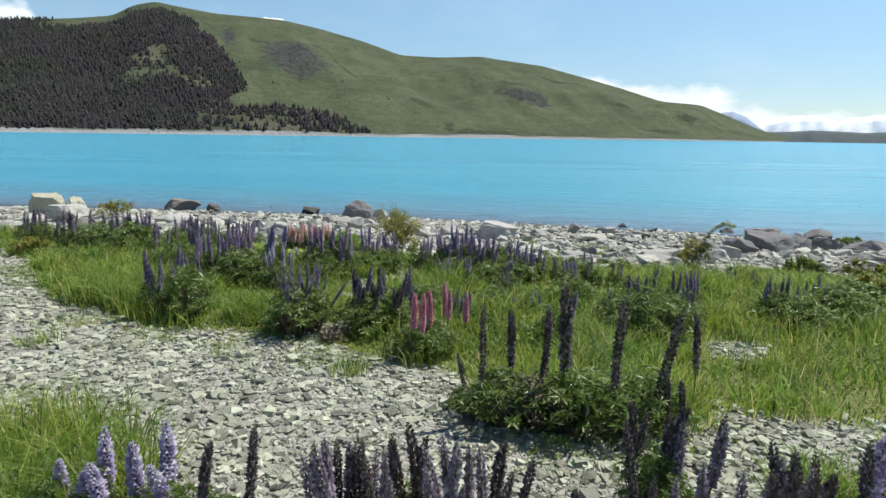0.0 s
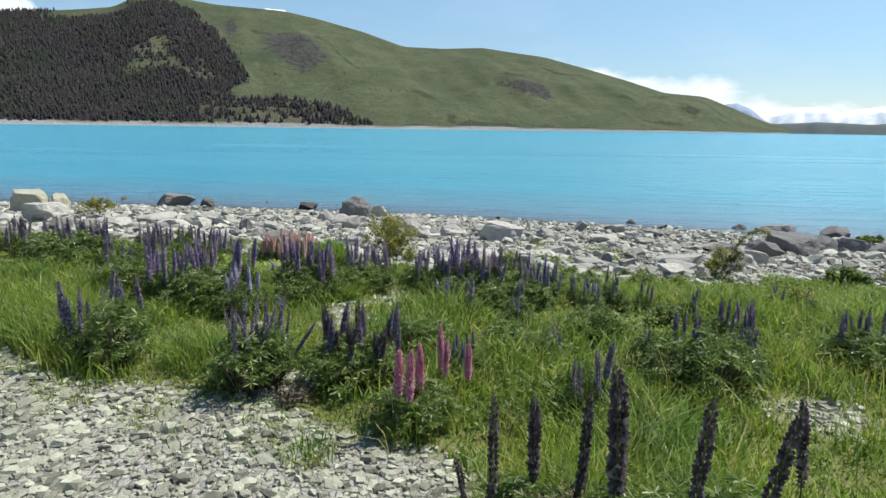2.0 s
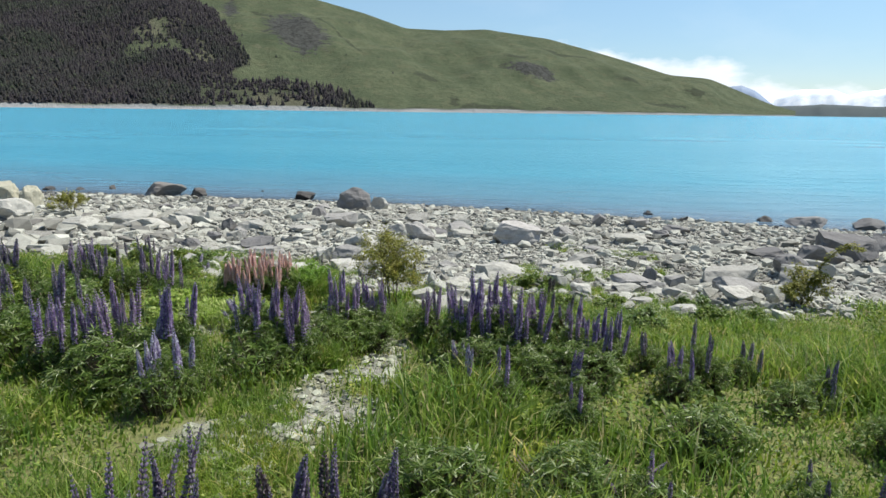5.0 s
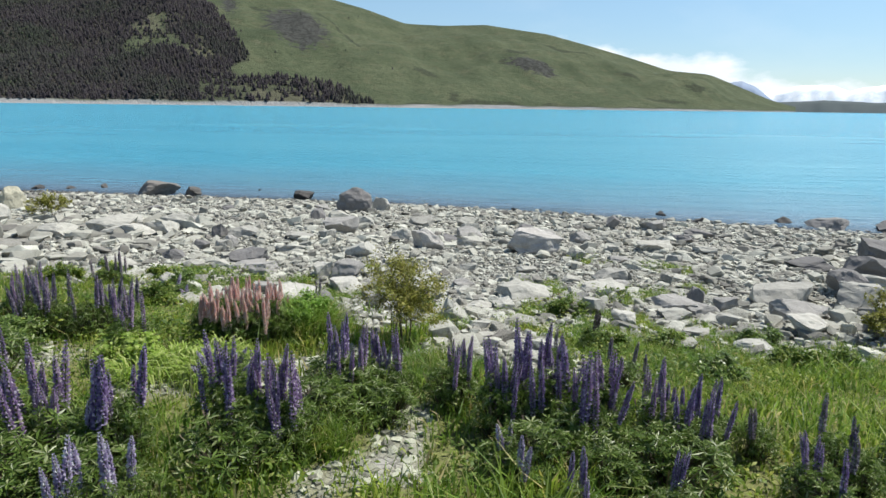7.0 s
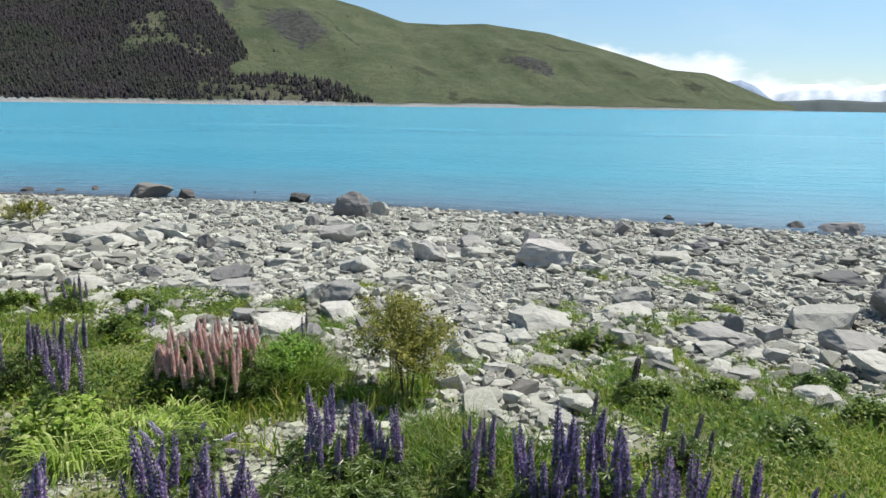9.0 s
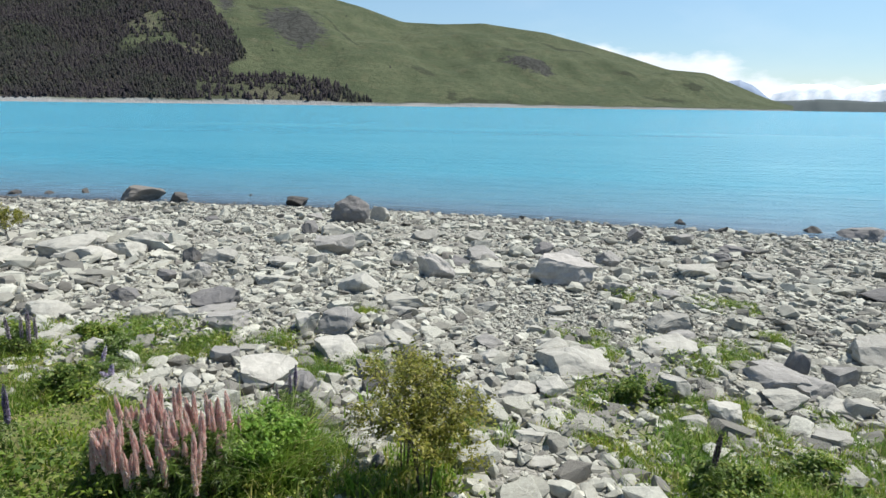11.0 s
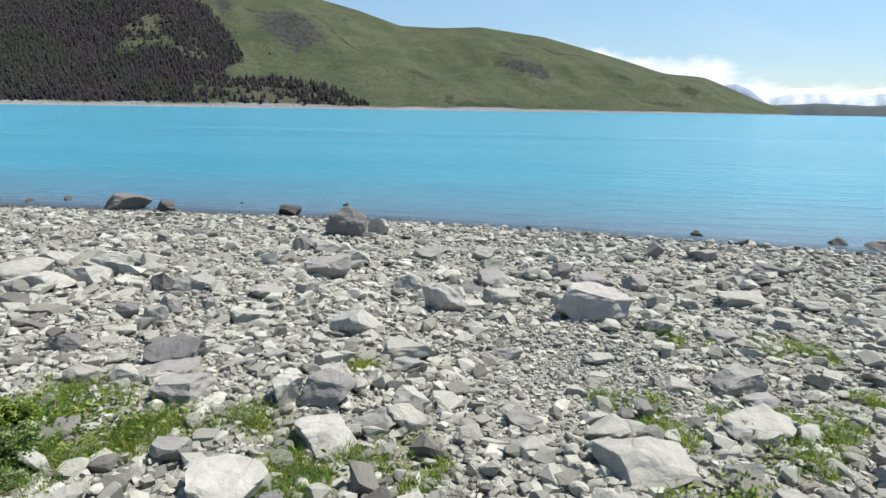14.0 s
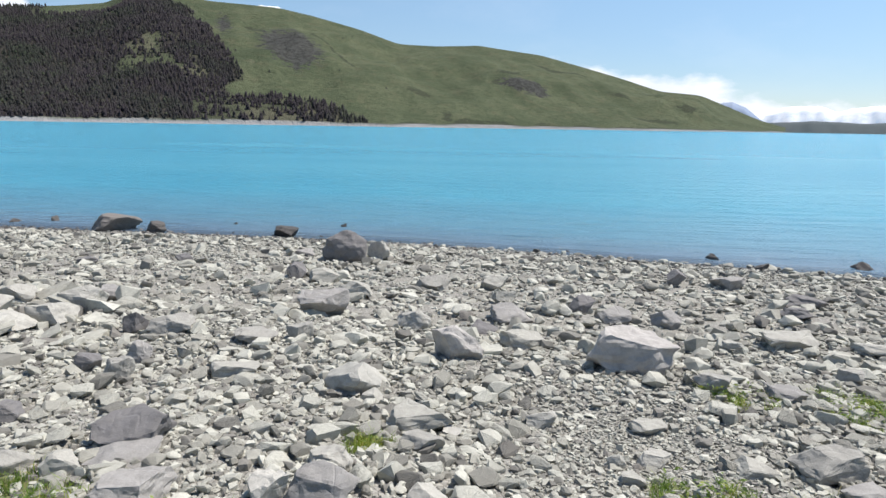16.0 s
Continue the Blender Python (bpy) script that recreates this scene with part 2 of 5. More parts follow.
def hill_material():
    m = Mat("tussock_hillside", 0.95, 0.1)
    broad = m.noise(0.005, 5.0, 0.6, m.pos)
    fine = m.noise(0.035, 7.0, 0.68, m.pos)
    green = m.mix(m.ramp(broad, ((0.35, 0.0), (0.65, 1.0))), (0.064, 0.081, 0.044), (0.100, 0.114, 0.064))
    green = m.mix(m.math("MULTIPLY", m.ramp(fine, ((0.42, 0.0), (0.70, 1.0))), 0.65), green, (0.045, 0.058, 0.030))
    tan = m.noise(0.016, 6.0, 0.65, m.pos)
    green = m.mix(m.math("MULTIPLY", m.ramp(tan, ((0.52, 0.0), (0.70, 1.0))), 0.35), green, (0.13, 0.115, 0.070))
    dots = m.noise(0.075, 3.0, 0.6, m.pos)
    green = m.mix(m.math("MULTIPLY", m.ramp(dots, ((0.60, 0.0), (0.66, 1.0))), 0.55), green, (0.028, 0.036, 0.020))
    rag = m.math("MULTIPLY", m.math("SUBTRACT", m.noise(0.03, 6.0, 0.7, m.pos), 0.5), 1.5)
    bush = m.ramp(m.math("ADD", m.attr("bush"), rag), ((0.42, 0.0), (0.58, 1.0)))
    green = m.mix(m.math("MULTIPLY", bush, 0.75), green, m.mix(dots, (0.022, 0.028, 0.018), (0.05, 0.055, 0.034)))
    scree = m.ramp(m.math("ADD", m.attr("scree"), rag), ((0.42, 0.0), (0.56, 1.0)))
    seam = m.math("ABSOLUTE", m.math("SUBTRACT", m.noise(0.028, 5.0, 0.6, m.pos), 0.5))
    stone = m.mix(m.noise(0.10, 6.0, 0.75, m.pos), (0.026, 0.027, 0.027), (0.092, 0.088, 0.086))
    stone = m.mix(m.ramp(seam, ((0.0, 0.95), (0.06, 0.0))), stone, (0.018, 0.019, 0.018))
    green = m.mix(m.math("MULTIPLY", scree, 0.88), green, stone)
    bare = m.ramp(m.math("ADD", m.attr("clearing"), rag), ((0.45, 0.0), (0.6, 1.0)))
    green = m.mix(m.math("MULTIPLY", bare, 0.85), green, m.mix(fine, (0.085, 0.088, 0.05), (0.17, 0.165, 0.11)))
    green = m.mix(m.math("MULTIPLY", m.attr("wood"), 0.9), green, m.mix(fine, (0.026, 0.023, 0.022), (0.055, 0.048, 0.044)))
    green = m.mix(m.attr("shore"), green, m.mix(m.noise(0.2, 4.0, 0.6, m.pos), (0.22, 0.218, 0.212), (0.35, 0.345, 0.335)))
    m.colour(green)
    m.bump(m.math("ADD", fine, m.math("MULTIPLY", dots, 0.5)), 0.8, 10.0)
    return m.m


def leaf_material(name, stops, rough=0.55, translucent=0.25, vary=0.5, patches=()):
    m = Mat(name, rough, 0.35)
    base = m.ramp(m.island, stops)
    base = m.mix(vary, base, m.ramp(m.noise(2.3, 3.0, 0.6), ((0.3, 0.6), (0.7, 1.25))), "MULTIPLY")
    for scale, tint in patches:       # drifts of another tone
        base = m.mix(m.ramp(m.noise(scale, 4.0, 0.6, m.pos), ((0.46, 0.0), (0.6, 1.0))), base, m.mix(1.0, base, tint, "MULTIPLY"))
    m.colour(base)
    tr = m.t.nodes.new("ShaderNodeBsdfTranslucent")
    m.link(base, tr.inputs[0])
    both = m.t.nodes.new("ShaderNodeMixShader")
    both.inputs[0].default_value = translucent
    m.link(m.b.outputs[0], both.inputs[1])
    m.link(tr.outputs[0], both.inputs[2])
    m.link(both.outputs[0], m.t.nodes["Material Output"].inputs[0])
    return m.m


M_GROUND, M_WATER, M_HILL = ground_material(), water_material(), hill_material()
M_LEAF = leaf_material("lupin_leaf", ((0.0, (0.070, 0.112, 0.025)), (0.45, (0.142, 0.225, 0.046)), (0.8, (0.24, 0.325, 0.085)), (1.0, (0.50, 0.54, 0.31))), 0.34, 0.45)
M_GRASS = leaf_material("grass_blade", ((0.0, (0.085, 0.145, 0.023)), (0.47, (0.205, 0.318, 0.047)), (0.82, (0.325, 0.425, 0.088)), (0.94, (0.48, 0.46, 0.20)), (1.0, (0.56, 0.47, 0.27))), 0.5, 0.54, 0.5, ((0.9, (1.22, 1.12, 0.88)), (2.7, (0.74, 0.9, 0.95)), (1.7, (1.1, 1.02, 0.95))))
M_WEED = leaf_material("low_weed", ((0.0, (0.08, 0.14, 0.022)), (0.6, (0.17, 0.25, 0.04)), (1.0, (0.34, 0.37, 0.10))), 0.5, 0.4, 0.5, ((1.3, (1.45, 1.35, 1.1)), (3.1, (0.62, 0.72, 0.7))))
M_BRIAR = leaf_material("briar_leaf", ((0.0, (0.12, 0.13, 0.02)), (0.5, (0.24, 0.25, 0.04)), (0.85, (0.34, 0.32, 0.06)), (1.0, (0.5, 0.44, 0.15))), 0.5, 0.45)
M_BRIGHT = leaf_material("bright_leaf", ((0.0, (0.14, 0.27, 0.035)), (0.6, (0.25, 0.42, 0.06)), (1.0, (0.42, 0.54, 0.15))), 0.45, 0.5)
M_LIME = leaf_material("yellow_green_leaf", ((0.0, (0.22, 0.34, 0.05)), (0.6, (0.40, 0.52, 0.11)), (1.0, (0.62, 0.66, 0.28))), 0.4, 0.45)
M_TWIG = leaf_material("dry_twig", ((0.0, (0.06, 0.045, 0.032)), (0.8, (0.13, 0.105, 0.075)), (1.0, (0.28, 0.23, 0.16))), 0.8, 0.0)
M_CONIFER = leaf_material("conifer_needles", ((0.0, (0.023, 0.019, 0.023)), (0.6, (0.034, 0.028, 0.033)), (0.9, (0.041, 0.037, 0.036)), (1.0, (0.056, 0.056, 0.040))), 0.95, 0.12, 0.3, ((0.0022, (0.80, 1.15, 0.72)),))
FLOWER = {
    "purple": leaf_material("purple_floret", ((0.0, (0.19, 0.13, 0.27)), (0.4, (0.35, 0.26, 0.46)), (0.75, (0.49, 0.40, 0.58)), (1.0, (0.76, 0.70, 0.78))), 0.6, 0.58, 0.15),
    "violet": leaf_material("violet_floret", ((0.0, (0.22, 0.145, 0.28)), (0.4, (0.39, 0.285, 0.46)), (0.75, (0.53, 0.425, 0.58)), (1.0, (0.76, 0.68, 0.75))), 0.6, 0.58, 0.15),
    "dark": leaf_material("spent_floret", ((0.0, (0.070, 0.050, 0.050)), (0.6, (0.160, 0.122, 0.128)), (0.9, (0.28, 0.23, 0.235)), (1.0, (0.45, 0.40, 0.38))), 0.7, 0.35),
    "dusk": leaf_material("dusky_violet_floret", ((0.0, (0.12, 0.088, 0.155)), (0.4, (0.23, 0.18, 0.29)), (0.78, (0.37, 0.31, 0.42)), (1.0, (0.62, 0.56, 0.61))), 0.65, 0.45, 0.15),
    "faded": leaf_material("faded_floret", ((0.0, (0.18, 0.14, 0.18)), (0.5, (0.36, 0.30, 0.37)), (0.85, (0.52, 0.45, 0.51)), (1.0, (0.68, 0.63, 0.62))), 0.7, 0.5, 0.15),
    "pink": leaf_material("pink_floret", ((0.0, (0.58, 0.22, 0.31)), (0.5, (0.76, 0.37, 0.48)), (0.9, (0.83, 0.50, 0.58)), (1.0, (0.87, 0.72, 0.72))), 0.6, 0.5, 0.15),
    "pale": leaf_material("pale_pink_floret", ((0.0, (0.74, 0.50, 0.46)), (0.5, (0.87, 0.68, 0.63)), (1.0, (0.9, 0.81, 0.76))), 0.6, 0.62, 0.15),
    "lilac": leaf_material("lilac_floret", ((0.0, (0.28, 0.22, 0.38)), (0.4, (0.46, 0.39, 0.56)), (0.75, (0.66, 0.61, 0.72)), (1.0, (0.85, 0.83, 0.85))), 0.6, 0.5, 0.15),
}


# ---- mesh helpers ----
def tri_mesh(name, verts, tris, mat, smooth=False):
    """A mesh from arrays of points and triangles."""
    verts, tris = np.asarray(verts, np.float32), np.asarray(tris, np.int32)
    me = bpy.data.meshes.new(name)
    me.vertices.add(len(verts))
    me.vertices.foreach_set("co", verts.ravel())
    me.loops.add(len(tris) * 3)
    me.loops.foreach_set("vertex_index", tris.ravel())
    me.polygons.add(len(tris))
    me.polygons.foreach_set("loop_start", np.arange(0, len(tris) * 3, 3, dtype=np.int32))
    me.polygons.foreach_set("use_smooth", np.full(len(tris), smooth))
    me.update(calc_edges=True)
    me.materials.append(mat)
    return me


def child(name, me, parent, m=None, label=""):
    ob = new(name, me)
    ob.parent = parent
    if m is not None:
        ob.matrix_basis = m
    return tagged(ob, label)


def ico(level):
    bm = bmesh.new()
    bmesh.ops.create_icosphere(bm, subdivisions=level, radius=1.0)
    v = np.array([p.co[:] for p in bm.verts])
    f = np.array([[p.index for p in q.verts] for q in bm.faces])
    bm.free()
    return v, f


def angular(level, cuts, rng, low=0.42, high=0.8, boxy=False):
    """A rock of about unit size: a ball cut by planes."""
    v, f = ico(level)
    v = v.copy()
    if boxy:
        for n in np.concatenate([np.eye(3), -np.eye(3)]) + rng.normal(0, 0.34, (6, 3)):
            n = n / np.linalg.norm(n)
            over = v @ n - rng.uniform(0.45, 0.8)
            v -= np.outer(np.maximum(over, 0), n)
    for _ in range(cuts):
        n = rng.normal(size=3)
        n /= np.linalg.norm(n)
        over = v @ n - rng.uniform(low, high)
        v -= np.outer(np.maximum(over, 0), n)
    v -= (v.max(0) + v.min(0)) / 2
    return v / (v.max(0) - v.min(0)).max() * 2, f


def block(rng, n=15):
    """A broken stone with sharp edges: the hull of points strewn on a skewed box."""
    p = rng.uniform(-1, 1, (n, 3))
    side = rng.integers(0, 3, n)
    p[np.arange(n), side] = np.sign(p[np.arange(n), side]) * rng.uniform(0.8, 1.0, n)
    p = p / np.maximum(np.linalg.norm(p, axis=1) / 1.25, 1)[:, None]
    p = p @ (np.eye(3) + rng.normal(0, 0.16, (3, 3)))
    bm = bmesh.new()
    for q in p:
        bm.verts.new(q)
    r = bmesh.ops.convex_hull(bm, input=bm.verts)
    bmesh.ops.delete(bm, geom=[g for g in r["geom_interior"] if isinstance(g, bmesh.types.BMVert)], context="VERTS")
    bmesh.ops.triangulate(bm, faces=bm.faces)
    bm.verts.index_update()
    v = np.array([q.co[:] for q in bm.verts])
    f = np.array([[q.index for q in g.verts] for g in bm.faces])
    bm.free()
    v -= (v.max(0) + v.min(0)) / 2
    return v / (v.max(0) - v.min(0)).max() * 2, f


def chip(rng):
    """A small stone with few faces: a skewed block."""
    v = np.array([(x, y, z) for x in (-1, 1) for y in (-1, 1) for z in (-1, 1)], float)
    v = v * 0.8 + rng.normal(0, 0.22, v.shape)
    v[:, :2] *= np.where(v[:, 2:] > 0, rng.uniform(0.55, 0.95), 1.0)
    f = np.array([(0, 1, 3), (0, 3, 2), (4, 6, 7), (4, 7, 5), (0, 4, 5), (0, 5, 1), (2, 3, 7), (2, 7, 6), (0, 2, 6), (0, 6, 4), (1, 5, 7), (1, 7, 3)])
    return v, f


def turns(yaw, tip, way):
    """Rotation matrices: a tip about a level axis at the angle way, after a yaw."""
    c, s, ct, st, cw, sw = np.cos(yaw), np.sin(yaw), np.cos(tip), np.sin(tip), np.cos(way), np.sin(way)
    z, o = np.zeros_like(yaw), np.ones_like(yaw)
    yawed = np.stack([np.stack([c, -s, z], -1), np.stack([s, c, z], -1), np.stack([z, z, o], -1)], -2)
    w = np.stack([np.stack([cw, -sw, z], -1), np.stack([sw, cw, z], -1), np.stack([z, z, o], -1)], -2)
    tx = np.stack([np.stack([o, z, z], -1), np.stack([z, ct, -st], -1), np.stack([z, st, ct], -1)], -2)
    return w @ tx @ np.swapaxes(w, -1, -2) @ yawed


def scatter(shapes, which, place, size, rot):
    """Joins copies of the shapes into one array of points and triangles."""
    vs, fs, n = [], [], 0
    for k, (v, f) in enumerate(shapes):
        sel = np.nonzero(which == k)[0]
        if not len(sel):
            continue
        p = np.einsum("nij,nvj->nvi", rot[sel], v[None] * size[sel][:, None, :]) + place[sel][:, None, :]
        vs.append(p.reshape(-1, 3))
        fs.append((f[None] + (np.arange(len(sel)) * len(v))[:, None, None]).reshape(-1, 3) + n)
        n += len(sel) * len(v)
    return np.concatenate(vs), np.concatenate(fs)


# ---- the lie of the land ----
def shore_way(x, y):
    """Metres along the fall of the beach; the water's edge is at about 48.5."""
    return y + 0.19 * x + 0.09 * np.sqrt((x + 6) ** 2 + 16) - 0.65


FALL_S = (-60, 0, 7, 11, 14.4, 16.8, 21, 24.8, 40, 48.8, 60, 400)
FALL_Z = (0.3, 0.05, 0.04, -0.14, -0.48, -0.84, -1.38, -1.70, -3.40, -4.32, -5.6, -30)


def land(x, y):
    x, y = np.asarray(x, float), np.asarray(y, float)
    s = shore_way(x, y)
    z = sum(np.interp(s + d, FALL_S, FALL_Z) for d in (-1.2, -0.4, 0.4, 1.2)) / 4
    near = np.clip((s - 9) / 8, 0, 1) * np.clip((46 - s) / 8, 0, 1)
    return z + near * 0.05 * (np.sin(x * 0.9 + 1.3 * np.sin(y * 0.5)) + np.sin(y * 1.1 + x * 0.4))


def wave(x, y, k, seed):
    """Cheap smooth noise, about -1 to 1."""
    r = np.random.default_rng(seed)
    out = 0
    for i in range(5):
        a, p = r.uniform(0, 6.28, 2)
        f = k * (0.7 + 0.35 * i)
        out = out + np.sin(f * (x * np.cos(a) + y * np.sin(a)) + p) / (1 + 0.3 * i)
    return out / 2.6


FRONT = ((-14, 15), (-9.5, 13.3), (-5, 8.3), (-3.9, 7.6), (-2.9, 7.3), (-1.8, 7.1), (-0.4, 6.6), (0.2, 6.3), (0.6, 5.1), (1.7, 4.9), (2.2, 5.6), (3.4, 5.2), (9, 5.0), (14, 4.6))
BACK = ((-14, 19.5), (-10, 18.6), (-5.6, 17.0), (-3.7, 15.6), (-2, 15.8), (-0.7, 15.0), (0.3, 14.4), (1.6, 15.6), (3.9, 15.2), (6.5, 16.4), (10, 18.0), (14, 19))
BARE = ((-1.33, 7.95, 0.36), (-1.42, 7.5, 0.25), (-1.55, 8.6, 0.2), (-1.9, 9.4, 0.36), (-1.6, 9.0, 0.2), (-1.17, 9.85, 0.42), (-1.4, 10.3, 0.24), (-1.38, 10.75, 0.2), (-0.95, 10.95, 0.28), (-0.85, 11.4, 0.22), (-0.8, 11.9, 0.22), (-1.02, 13.3, 0.4), (3.4, 7.35, 0.38), (-5.2, 12.8, 0.5), (-3.5, 12.4, 0.35), (-3.0, 12.7, 0.3), (-0.2, 13.6, 0.6), (0.6, 13.4, 0.5), (1.6, 13.5, 0.4), (-3.1, 6.95, 0.3), (0.3, 14.4, 0.5), (-3.3, 15.0, 0.5), (-1.9, 15.2, 0.6), (-1.7, 13.6, 0.3), (-2.0, 14.7, 0.3), (-2.15, 13.05, 0.3), (-3.2, 12.7, 0.5), (-1.75, 13.1, 0.3), (-2.3, 12.4, 0.26), (-1.95, 12.35, 0.26), (-2.7, 14.9, 0.3))


def veg(x, y):
    """How grown over the ground is, 0 to 1."""
    x, y = np.asarray(x, float), np.asarray(y, float)
    rag = 0.35 * wave(x, y, 2.1, 5)
    f = np.interp(x, [p[0] for p in FRONT], [p[1] for p in FRONT])
    b = np.interp(x, [p[0] for p in BACK], [p[1] for p in BACK])
    d = np.clip((y - f + rag * 0.5) / 0.35, 0, 1) * np.clip((b - y + rag * 3) / 1.2, 0, 1)
    for cx, cy, r in BARE:
        d = d * np.clip((np.hypot(x - cx, y - cy) + 0.15 * rag) / r - 0.55, 0, 1)
    return d


# ---- ground, lake, hills ----
def steps(lo, hi, fine_lo, fine_hi, fine):
    """Grid lines: fine in the middle, wider and wider outside."""
    mid = list(np.arange(fine_lo, fine_hi + 1e-6, fine))
    out, d, v = [], fine, fine_hi
    while v < hi:
        d *= 1.22
        v = min(v + d, hi)
        out.append(v)
    low, d, v = [], fine, fine_lo
    while v > lo:
        d *= 1.22
        v = max(v - d, lo)
        low.append(v)
    return np.array(low[::-1] + mid + out)


def grid_mesh(name, xs, ys, zf, mat, smooth=True):
    gx, gy = np.meshgrid(xs, ys)
    gz = zf(gx, gy)
    v = np.stack([gx, gy, gz], -1).reshape(-1, 3)
    nx, ny = len(xs), len(ys)
    i = (np.arange(ny - 1)[:, None] * nx + np.arange(nx - 1)[None]).ravel()
    tris = np.concatenate([np.stack([i, i + 1, i + nx + 1], -1), np.stack([i, i + nx + 1, i + nx], -1)])
    return tri_mesh(name, v, tris, mat, smooth), gx.ravel(), gy.ravel()


def paint(me, name, values):
    a = me.attributes.new(name, "FLOAT", "POINT")
    a.data.foreach_set("value", np.asarray(values, np.float32))


PATCHES = ((-6.1, 18.1, 0.9), (-5.2, 17.3, 0.5), (-5.0, 15.9, 0.8), (-4.8, 17.9, 0.6), (-2.6, 17.2, 0.45), (1.35, 16.5, 0.9), (1.2, 18.5, 0.4), (-1.7, 18.3, 0.3), (4.9, 22.7, 0.7), (2.8, 18.7, 0.6), (-4.7, 18.2, 0.7), (-3.4, 18.4, 0.45), (-5.5, 18.3, 0.8), (-2.55, 20.7, 0.3),
           (5.1, 23.2, 0.7), (2.7, 19.4, 0.5), (3.65, 19.6, 0.5), (1.25, 19.8, 0.5), (3.0, 23.0, 0.5), (-2.9, 18.3, 0.25), (1.15, 18.6, 0.3), (3.9, 15.4, 0.7), (1.5, 14.3, 0.8), (2.5, 13.5, 0.8), (4.4, 15.2, 0.8), (0.9, 15.5, 0.5), (2.4, 14.8, 0.8), (-6.3, 16.8, 0.9), (-5.1, 15.6, 0.7), (-7.4, 17.0, 1.0), (-7.7, 18.6, 0.6), (-5.3, 17.5, 0.5), (3.4, 14.3, 0.9), (4.8, 14.2, 0.9), (-6.2, 19.1, 0.6),
           (2.4, 16.2, 0.55), (3.05, 16.3, 0.5), (0.6, 15.35, 0.55), (3.3, 19.05, 0.4), (2.4, 18.0, 0.4), (-2.6, 17.5, 0.5), (-1.75, 17.5, 0.5), (1.45, 15.75, 0.45), (-0.6, 15.4, 0.35), (-4.8, 17.7, 0.5), (4.9, 20.4, 0.35), (0.8, 17.9, 0.3))


def patch(x, y):
    d = 0
    for cx, cy, r in PATCHES:
        d = np.maximum(d, np.clip(1.2 - np.hypot(x - cx, (y - cy) * 1.2) / r + 0.55 * wave(x, y, 4.0, 9), 0, 1))
    return d


def lay(x, y):
    z = land(x, y)
    far = np.clip((np.hypot(x, y) - 60) / 200, 0, 1)
    return z + np.where(shore_way(x, y) < 20, far * 3.0 * wave(x, y, 0.02, 3), 0)


me, gx, gy = grid_mesh("ground", steps(-4800, 4800, -16, 16, 0.25), steps(-4800, 700, 0, 30, 0.25), lay, M_GROUND)
paint(me, "veg", np.maximum(veg(gx, gy), 0.85 * patch(gx, gy)))
paint(me, "wet", np.clip((shore_way(gx, gy) - 46.8) / 1.6, 0, 1))
ground = tagged(new("ground", me), "pale grey gravel ground falling to the lake", "ground", kind="structure")

me, gx, gy = grid_mesh("water", steps(-4800, 4800, -60, 60, 1.0), steps(40, 4900, 41, 70, 0.5), lambda x, y: np.full(x.shape, WATER_Z), M_WATER)
paint(me, "depth", np.clip((shore_way(gx, gy) - 48.3) / 28.0, 0, 1))
tagged(new("water", me), "milky turquoise lake water with fine ripples", "lake", kind="structure")

# the hill across the lake: azimuth against the height of its ridge (as a slope seen from here)
RIDGE_A = (-1.2, -0.63, -0.548, -0.501, -0.475, -0.447, -0.421, -0.369, -0.310, -0.274, -0.224, -0.157, -0.096, -0.035, 0.027, 0.088, 0.123, 0.192, 0.243, 0.301, 0.356, 0.395, 0.437, 0.47)
RIDGE_T = (0.10, 0.136, 0.147, 0.155, 0.171, 0.1785, 0.175, 0.169, 0.1675, 0.166, 0.157, 0.141, 0.121, 0.119, 0.121, 0.112, 0.107, 0.088, 0.073, 0.054, 0.0485, 0.032, 0.0138, 0.004)


def shore_far(a):
    return np.interp(a, (-1.2, -0.63, -0.1, 0.3, 0.47), (2100, 2200, 2200, 2700, 3400))


def ridge_far(a):
    return shore_far(a) + np.interp(a, (-0.63, -0.1, 0.3, 0.47), (1500, 1500, 1100, 450))


def hill_point(a, u):
    """Across the far side: a the azimuth, u 0 at its shore and 1 on the ridge."""
    a, u = np.asarray(a, float), np.asarray(u, float)
    d = shore_far(a) + u * (ridge_far(a) - shore_far(a))
    h = sum(np.interp(a + e, RIDGE_A, RIDGE_T) for e in (-0.006, 0.0, 0.006)) / 3 * ridge_far(a) + 2.4 - WATER_Z
    bank = np.clip(u / 0.010, 0, 1) * 6.0
    up = np.minimum(u, 1)
    rise = np.maximum(up, 0) ** 0.95
    z = WATER_Z - 0.6 + bank + (h - 3) * rise
    x, y = d * np.sin(a), d * np.cos(a)
    gully = wave(x, y, 0.007, 21) * 30 + wave(x, y, 0.022, 22) * 14
    z = z + gully * 4 * np.clip(up * (1 - up), 0, 1) * np.clip(h / 200, 0, 1)
    z = z + np.clip(up - 0.9, 0, 1) * 10 * wave(x, y, 0.05, 23) * np.clip(h / 250, 0, 1) * 0.3
    z = np.where(u > 1, z - (u - 1) * h * 1.6, z)
    return x, y, z


